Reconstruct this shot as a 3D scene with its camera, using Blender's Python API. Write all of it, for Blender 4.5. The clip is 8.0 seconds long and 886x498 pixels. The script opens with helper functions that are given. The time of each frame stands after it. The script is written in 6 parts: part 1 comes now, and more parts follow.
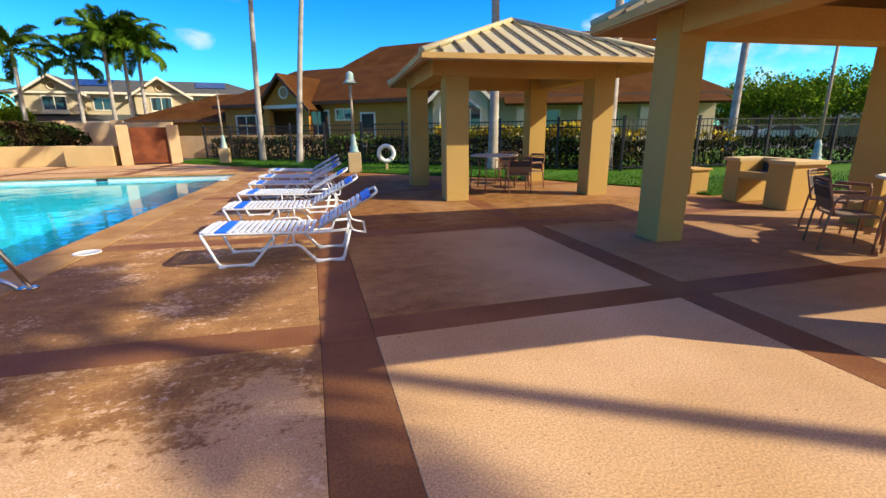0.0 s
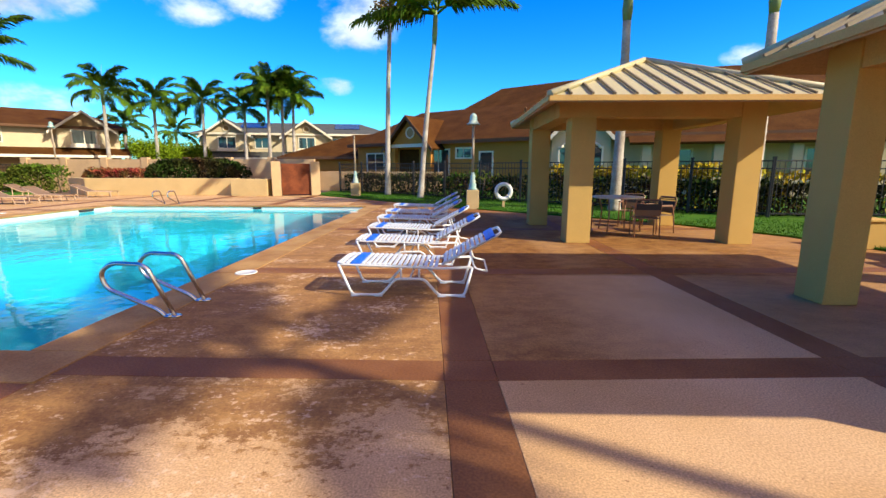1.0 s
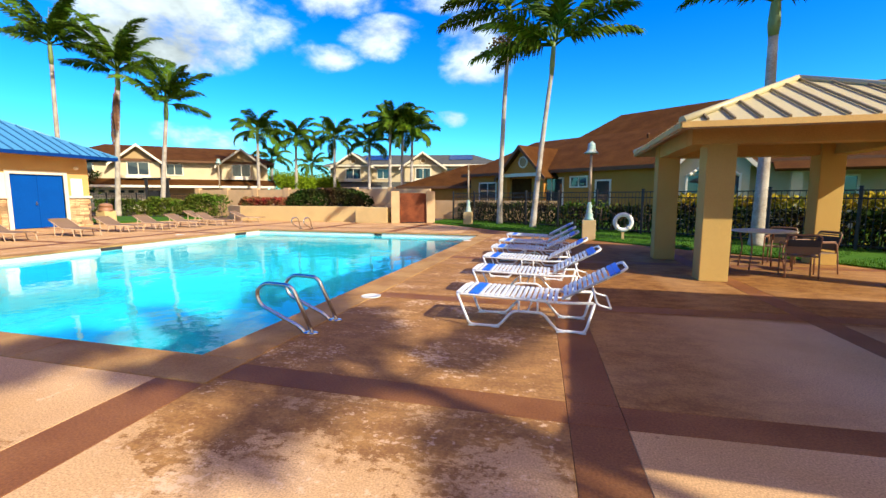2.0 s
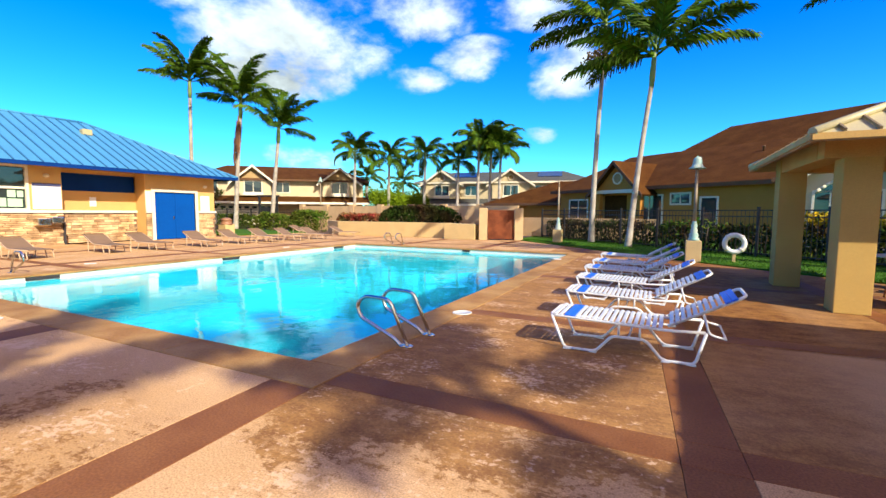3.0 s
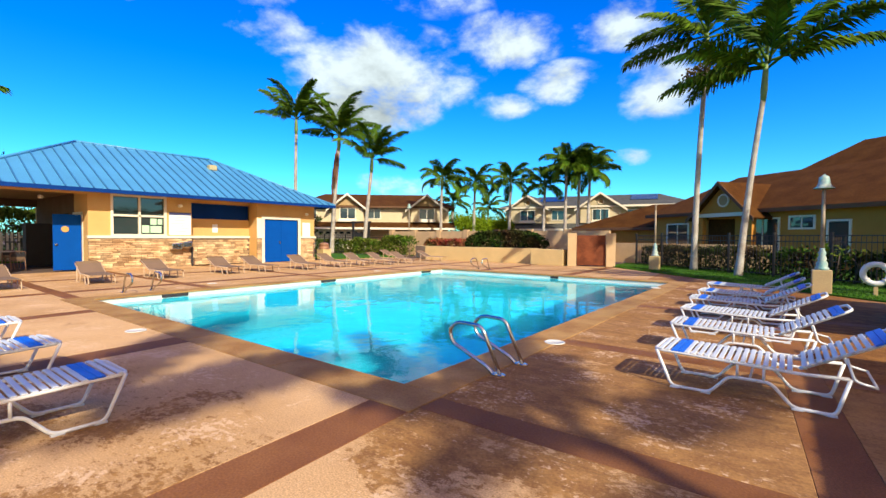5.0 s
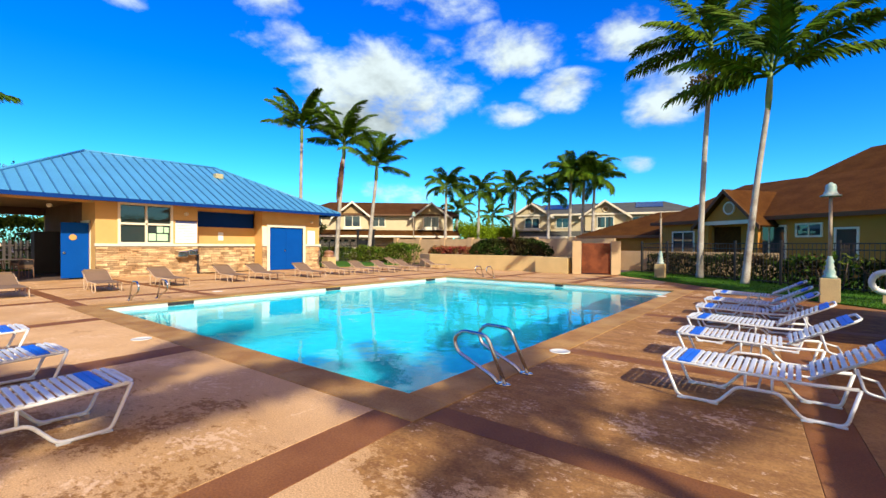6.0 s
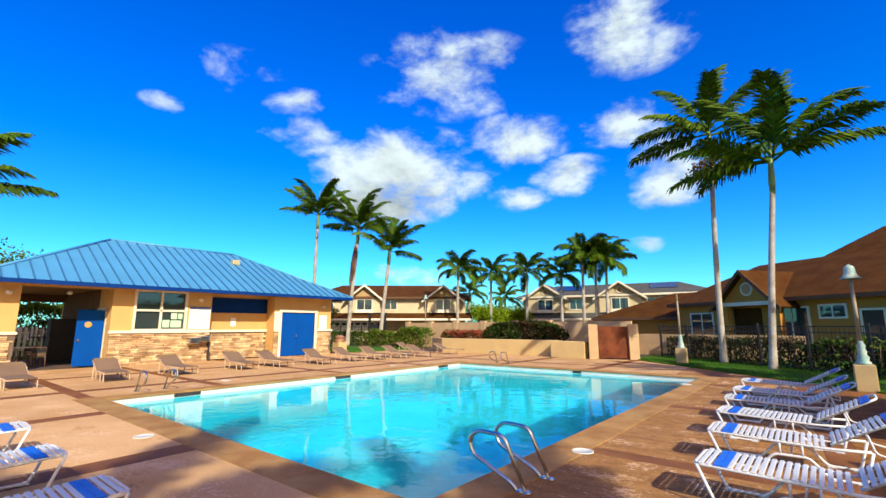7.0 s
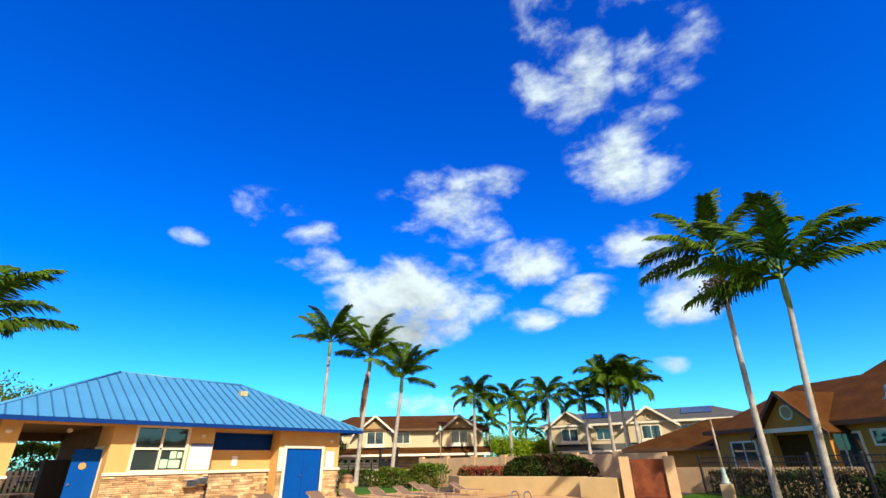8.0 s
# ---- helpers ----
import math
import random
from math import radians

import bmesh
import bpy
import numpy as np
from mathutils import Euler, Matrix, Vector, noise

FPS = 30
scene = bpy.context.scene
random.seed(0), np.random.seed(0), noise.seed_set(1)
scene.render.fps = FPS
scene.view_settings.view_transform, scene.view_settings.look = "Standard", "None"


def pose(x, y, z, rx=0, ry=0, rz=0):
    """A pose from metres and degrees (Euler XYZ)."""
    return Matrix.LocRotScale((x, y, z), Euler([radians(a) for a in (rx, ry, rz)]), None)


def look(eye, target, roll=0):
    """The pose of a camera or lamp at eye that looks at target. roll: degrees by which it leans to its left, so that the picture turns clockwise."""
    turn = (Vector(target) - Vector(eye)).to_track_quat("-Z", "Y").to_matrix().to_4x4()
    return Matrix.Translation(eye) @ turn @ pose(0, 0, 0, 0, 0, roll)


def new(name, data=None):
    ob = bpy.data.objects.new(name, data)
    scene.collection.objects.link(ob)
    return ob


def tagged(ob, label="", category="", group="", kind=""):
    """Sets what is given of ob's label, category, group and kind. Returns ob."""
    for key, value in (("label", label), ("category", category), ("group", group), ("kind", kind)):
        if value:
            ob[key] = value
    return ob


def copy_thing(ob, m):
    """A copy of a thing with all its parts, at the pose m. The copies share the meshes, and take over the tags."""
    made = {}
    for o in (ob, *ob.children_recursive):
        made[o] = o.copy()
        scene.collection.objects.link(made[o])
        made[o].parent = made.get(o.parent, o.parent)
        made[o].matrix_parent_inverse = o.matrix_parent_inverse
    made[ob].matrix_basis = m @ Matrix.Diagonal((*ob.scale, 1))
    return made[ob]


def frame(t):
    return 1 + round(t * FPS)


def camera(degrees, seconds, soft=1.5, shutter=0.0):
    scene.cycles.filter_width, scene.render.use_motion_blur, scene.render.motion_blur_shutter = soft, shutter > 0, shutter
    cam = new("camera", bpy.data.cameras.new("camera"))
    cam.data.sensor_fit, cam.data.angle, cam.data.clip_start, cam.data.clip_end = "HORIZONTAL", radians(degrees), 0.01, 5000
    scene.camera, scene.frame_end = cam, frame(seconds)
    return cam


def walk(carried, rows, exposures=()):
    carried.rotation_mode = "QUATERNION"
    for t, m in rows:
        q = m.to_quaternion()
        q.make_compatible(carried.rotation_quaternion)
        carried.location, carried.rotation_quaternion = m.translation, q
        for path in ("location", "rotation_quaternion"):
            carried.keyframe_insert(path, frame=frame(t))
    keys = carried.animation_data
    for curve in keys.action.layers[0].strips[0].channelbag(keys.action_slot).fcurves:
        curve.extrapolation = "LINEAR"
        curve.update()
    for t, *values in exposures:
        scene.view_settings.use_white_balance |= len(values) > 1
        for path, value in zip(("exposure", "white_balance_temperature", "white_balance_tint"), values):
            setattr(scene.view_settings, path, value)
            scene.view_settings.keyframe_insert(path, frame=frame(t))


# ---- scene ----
# ---- camera and path ----
cam = camera(89.36, 8.0)
PATH = [
    (0.0, (1.035, 0.728, 1.275), (1.863, 4.504, 0.249), -0.64),
    (0.5, (0.972, 0.731, 1.306), (1.350, 4.617, 0.435), -0.29),
    (1.0, (0.899, 0.734, 1.327), (0.783, 4.668, 0.614), 0.06),
    (1.5, (0.836, 0.715, 1.352), (0.220, 4.626, 0.779), 0.12),
    (2.0, (0.786, 0.695, 1.369), (-0.278, 4.522, 0.900), 0.02),
    (3.5, (0.665, 0.621, 1.400), (-1.378, 4.050, 1.145), 0.48),
    (4.0, (0.635, 0.608, 1.407), (-1.618, 3.909, 1.229), 0.43),
    (4.5, (0.625, 0.593, 1.410), (-1.752, 3.807, 1.281), 0.43),
    (6.0, (0.624, 0.580, 1.423), (-1.824, 3.743, 1.381), 0.32),
    (6.5, (0.624, 0.578, 1.468), (-1.855, 3.710, 1.680), 0.18),
    (7.0, (0.622, 0.567, 1.539), (-1.873, 3.618, 2.218), -0.07),
    (7.5, (0.641, 0.525, 1.545), (-1.810, 3.440, 2.768), -0.50),
    (8.0, (0.712, 0.529, 1.520), (-1.650, 3.261, 3.241), -1.04),
]
walk(cam, [(t, look(e, g, r)) for t, e, g, r in PATH], [(0.0, 0.56), (2.0, 0.66), (3.5, 0.66), (4.5, 0.50), (6.0, 0.39), (8.0, 0.40)])

# ---- world and sun ----
SUN = Vector((1.31, -0.68, 1.0)).normalized()


def sky_world():
    """Clear blue afternoon sky with a few cumulus clouds."""
    w = bpy.data.worlds.new("sky")
    scene.world = w
    w.use_nodes = True
    nt = w.node_tree
    nt.nodes.clear()
    n, l = nt.nodes.new, nt.links.new
    out = n("ShaderNodeOutputWorld")
    bg = n("ShaderNodeBackground")
    sky = n("ShaderNodeTexSky")
    sky.sky_type = 'NISHITA'
    sky.sun_disc = False
    sky.sun_elevation = math.asin(SUN.z)
    sky.sun_rotation = math.atan2(SUN.x, SUN.y)
    sky.air_density, sky.dust_density, sky.ozone_density = 1.0, 0.3, 3.0
    hsv = n("ShaderNodeHueSaturation")
    hsv.inputs["Saturation"].default_value = 1.5
    hsv.inputs["Value"].default_value = 1.0
    l(sky.outputs[0], hsv.inputs["Color"])
    co = n("ShaderNodeTexCoord")
    height = n("ShaderNodeSeparateXYZ")
    l(co.outputs["Generated"], height.inputs[0])
    rise = n("ShaderNodeMapRange")
    rise.interpolation_type = 'SMOOTHSTEP'
    rise.inputs["From Min"].default_value, rise.inputs["From Max"].default_value = 0.0, 0.75
    l(height.outputs["Z"], rise.inputs["Value"])
    hue = n("ShaderNodeMix")
    hue.data_type = 'RGBA'
    hue.inputs["A"].default_value, hue.inputs["B"].default_value = (0.40, 1.18, 1.55, 1), (0.25, 0.84, 1.80, 1)
    l(rise.outputs["Result"], hue.inputs["Factor"])
    tint = n("ShaderNodeMix")
    tint.data_type, tint.blend_type = 'RGBA', 'MULTIPLY'
    tint.inputs["Factor"].default_value = 1.0
    l(hsv.outputs[0], tint.inputs["A"])
    l(hue.outputs["Result"], tint.inputs["B"])

    def math_node(op, a, b=None, clamp=False):
        m = n("ShaderNodeMath")
        m.operation, m.use_clamp = op, clamp
        for i, v in enumerate((a, b)):
            if v is None:
                continue
            if isinstance(v, (int, float)):
                m.inputs[i].default_value = v
            else:
                l(v, m.inputs[i])
        return m.outputs[0]

    big = n("ShaderNodeTexNoise")
    big.inputs["Scale"].default_value, big.inputs["Detail"].default_value, big.inputs["Roughness"].default_value = 9.0, 9.0, 0.58
    big.inputs["Distortion"].default_value = 0.12
    flat = n("ShaderNodeMapping")
    flat.inputs["Scale"].default_value = (1.0, 1.0, 1.7)
    l(co.outputs["Generated"], flat.inputs["Vector"])
    l(flat.outputs[0], big.inputs["Vector"])
    def blob_at(az, el, wide, high, amount):
        """A soft oval round one bearing and height of the sky."""
        a, e = radians(az), radians(el)
        d = Vector((math.sin(a) * math.cos(e), math.cos(a) * math.cos(e), math.sin(e)))
        right = Vector((math.cos(a), -math.sin(a), 0))
        terms = []
        for axis, size in ((right, wide), (right.cross(d), high)):
            dot = n("ShaderNodeVectorMath")
            dot.operation = 'DOT_PRODUCT'
            l(co.outputs["Generated"], dot.inputs[0])
            dot.inputs[1].default_value = axis / math.tan(radians(size))
            terms.append(math_node('POWER', math_node('ABSOLUTE', dot.outputs["Value"]), 2.0))
        dot = n("ShaderNodeVectorMath")
        dot.operation = 'DOT_PRODUCT'
        l(co.outputs["Generated"], dot.inputs[0])
        dot.inputs[1].default_value = d
        front = math_node('GREATER_THAN', dot.outputs["Value"], 0.3)
        oval = math_node('SUBTRACT', 1.0, math_node('ADD', terms[0], terms[1]), True)
        return math_node('MULTIPLY', math_node('MULTIPLY', oval, front), amount)

    total = None
    for row in CLOUDS:
        oval = blob_at(*row)
        total = oval if total is None else math_node('MAXIMUM', total, oval)
    grey_base = blob_at(-46.0, 15.2, 9.0, 3.2, 1.0)
    # warm glow added in the unseen sky round the sun, to warm the shade
    near = n("ShaderNodeVectorMath")
    near.operation = 'DOT_PRODUCT'
    l(co.outputs["Generated"], near.inputs[0])
    near.inputs[1].default_value = SUN
    glow = n("ShaderNodeMapRange")
    glow.interpolation_type = 'SMOOTHSTEP'
    glow.inputs["From Min"].default_value, glow.inputs["From Max"].default_value = 0.48, 0.98
    l(near.outputs["Value"], glow.inputs["Value"])
    fill_glow = n("ShaderNodeMix")
    fill_glow.data_type = 'RGBA'
    fill_glow.inputs["B"].default_value = FILL_GLOW_COLOUR
    l(glow.outputs["Result"], fill_glow.inputs["Factor"])
    l(tint.outputs["Result"], fill_glow.inputs["A"])
    # broken cumulus: lumps inside soft outlines, lit from the sun's side
    shape = math_node('ADD', math_node('MULTIPLY', total, 1.0), math_node('MULTIPLY', math_node('SUBTRACT', big.outputs["Fac"], 0.5), 3.4))
    cover = n("ShaderNodeMapRange")
    cover.interpolation_type = 'SMOOTHSTEP'
    cover.inputs["From Min"].default_value, cover.inputs["From Max"].default_value = 0.16, 1.28
    l(shape, cover.inputs["Value"])
    inside = math_node('MULTIPLY', cover.outputs["Result"], math_node('MULTIPLY', total, 4.0, True))
    toward = n("ShaderNodeMapping")
    toward.inputs["Scale"].default_value = (1.0, 1.0, 1.7)
    toward.inputs["Location"].default_value = (0.018, -0.01, 0.034)
    l(co.outputs["Generated"], toward.inputs["Vector"])
    offset = n("ShaderNodeTexNoise")
    for key in ("Scale", "Detail", "Roughness", "Distortion"):
        offset.inputs[key].default_value = big.inputs[key].default_value
    offset.inputs["Detail"].default_value = 4.0
    l(toward.outputs[0], offset.inputs["Vector"])
    relief = math_node('SUBTRACT', big.outputs["Fac"], offset.outputs["Fac"])
    under = math_node('MULTIPLY', grey_base, -0.42)
    tone = math_node('ADD', math_node('ADD', math_node('MULTIPLY', relief, 1.1), 0.93), under)
    tone = math_node('MINIMUM', math_node('MAXIMUM', tone, 0.5), 1.05)
    cloud = n("ShaderNodeVectorMath")
    cloud.operation = 'SCALE'
    cloud.inputs[0].default_value = CLOUD_COLOUR
    l(tone, cloud.inputs["Scale"])
    mix = n("ShaderNodeMix")
    mix.data_type = 'RGBA'
    l(inside, mix.inputs["Factor"])
    l(fill_glow.outputs["Result"], mix.inputs["A"])
    l(cloud.outputs[0], mix.inputs["B"])
    l(mix.outputs["Result"], bg.inputs["Color"])
    bg.inputs["Strength"].default_value = SKY_STRENGTH
    l(bg.outputs[0], out.inputs["Surface"])


SKY_STRENGTH = 0.118
CLOUD_COLOUR = (5.2, 6.1, 6.3)
# added glow round the sun that warms the fill light
FILL_GLOW_COLOUR = (9.6, 6.2, 3.2, 1)
# bearing from north, height, half width, half height (degrees), amount
CLOUDS = [
    (-44.5, 19.6, 13.0, 6.0, 1.35),
    (-55.5, 22.7, 8.0, 3.2, 0.9),
    (-46.5, 15.6, 9.0, 3.4, 1.1),
    (-29.6, 23.0, 7.2, 3.8, 1.0),
    (-15.9, 23.6, 6.2, 3.0, 1.0),
    (-11.7, 17.0, 5.6, 5.0, 1.0),
    (-22.7, 18.3, 6.2, 2.8, 0.95),
    (-29.9, 16.0, 5.0, 2.0, 0.9),
    (-14.5, 9.5, 2.5, 1.4, 0.95),
    (-38.0, 31.0, 11.5, 5.6, 0.68),
    (-14.0, 34.0, 7.5, 6.0, 0.85),
    (-20.5, 45.5, 6.5, 8.0, 0.75),
    (-6.0, 43.0, 6.0, 5.0, 0.62),
    (-65.5, 28.6, 6.0, 2.9, 0.55),
    (-73.1, 23.9, 2.5, 1.3, 0.75),
    (-59.0, 26.5, 6.0, 2.0, 0.6),
    (-8.0, 53.0, 12.0, 6.0, 0.7),
    (31.3, 11.2, 3.0, 1.5, 0.9),
    (-42.0, 6.5, 9.0, 1.8, 0.9),
    (46.0, 6.0, 12.0, 3.5, 0.62),
]
sky_world()
sun = new("sun", bpy.data.lights.new("sun", 'SUN'))
sun.data.energy, sun.data.angle, sun.data.color = 5.0, radians(0.53), (1.0, 0.91, 0.76)
sun.matrix_world = look(SUN * 60, (0, 0, 0))


# ---- materials ----
def mat(name, colour, rough=0.6, metal=0.0, vary=0.25, grain=40.0, patch=1.5, bump=0.2, colour2=None, spec=0.5, island=0.0, each=0.0):
    """Procedural surface: two scales of colour variation, roughness variation and fine relief."""
    m = bpy.data.materials.new(name)
    m.use_nodes = True
    nt = m.node_tree
    n, l = nt.nodes.new, nt.links.new
    b = nt.nodes["Principled BSDF"]
    geo = n("ShaderNodeNewGeometry")
    fine, coarse = n("ShaderNodeTexNoise"), n("ShaderNodeTexNoise")
    fine.inputs["Scale"].default_value, fine.inputs["Detail"].default_value = grain, 4.0
    coarse.inputs["Scale"].default_value, coarse.inputs["Detail"].default_value = patch, 5.0
    for t in (fine, coarse):
        l(geo.outputs["Position"], t.inputs["Vector"])
    second = colour2 or tuple(c * (1 - vary) for c in colour)
    mix = n("ShaderNodeMix")
    mix.data_type = 'RGBA'
    mix.inputs["A"].default_value, mix.inputs["B"].default_value = (*colour, 1), (*second, 1)
    r = n("ShaderNodeMapRange")
    r.inputs["From Min"].default_value, r.inputs["From Max"].default_value = 0.35, 0.68
    l(coarse.outputs["Fac"], r.inputs["Value"])
    l(r.outputs["Result"], mix.inputs["Factor"])
    hsv = n("ShaderNodeHueSaturation")
    l(mix.outputs["Result"], hsv.inputs["Color"])
    v = n("ShaderNodeMapRange")
    v.inputs["From Min"].default_value, v.inputs["From Max"].default_value = 0.3, 0.7
    v.inputs["To Min"].default_value, v.inputs["To Max"].default_value = 1 - vary, 1 + vary * 0.6
    l(fine.outputs["Fac"], v.inputs["Value"])
    value = v.outputs["Result"]
    for amount, socket in ((island, geo.outputs["Random Per Island"]), (each, None)):
        if amount:
            if socket is None:
                socket = n("ShaderNodeObjectInfo").outputs["Random"]
            q = n("ShaderNodeMapRange")
            q.inputs["To Min"].default_value, q.inputs["To Max"].default_value = 1 - amount, 1 + amount
            l(socket, q.inputs["Value"])
            mul = n("ShaderNodeMath")
            mul.operation = 'MULTIPLY'
            l(value, mul.inputs[0])
            l(q.outputs["Result"], mul.inputs[1])
            value = mul.outputs[0]
    l(value, hsv.inputs["Value"])
    l(hsv.outputs[0], b.inputs["Base Color"])
    b.inputs["Metallic"].default_value = metal
    b.inputs["Specular IOR Level"].default_value = spec
    rr = n("ShaderNodeMapRange")
    rr.inputs["To Min"].default_value, rr.inputs["To Max"].default_value = max(0.02, rough - 0.12), min(1, rough + 0.12)
    l(coarse.outputs["Fac"], rr.inputs["Value"])
    l(rr.outputs["Result"], b.inputs["Roughness"])
    if bump:
        bp = n("ShaderNodeBump")
        bp.inputs["Strength"].default_value, bp.inputs["Distance"].default_value = bump, 0.01
        l(fine.outputs["Fac"], bp.inputs["Height"])
        l(bp.outputs[0], b.inputs["Normal"])
    return m


def glass(name, tint, rough=0.02):
    m = bpy.data.materials.new(name)
    m.use_nodes = True
    b = m.node_tree.nodes["Principled BSDF"]
    b.inputs["Base Color"].default_value = (*tint, 1)
    b.inputs["Roughness"].default_value = rough
    b.inputs["Specular IOR Level"].default_value = 0.9
    return m


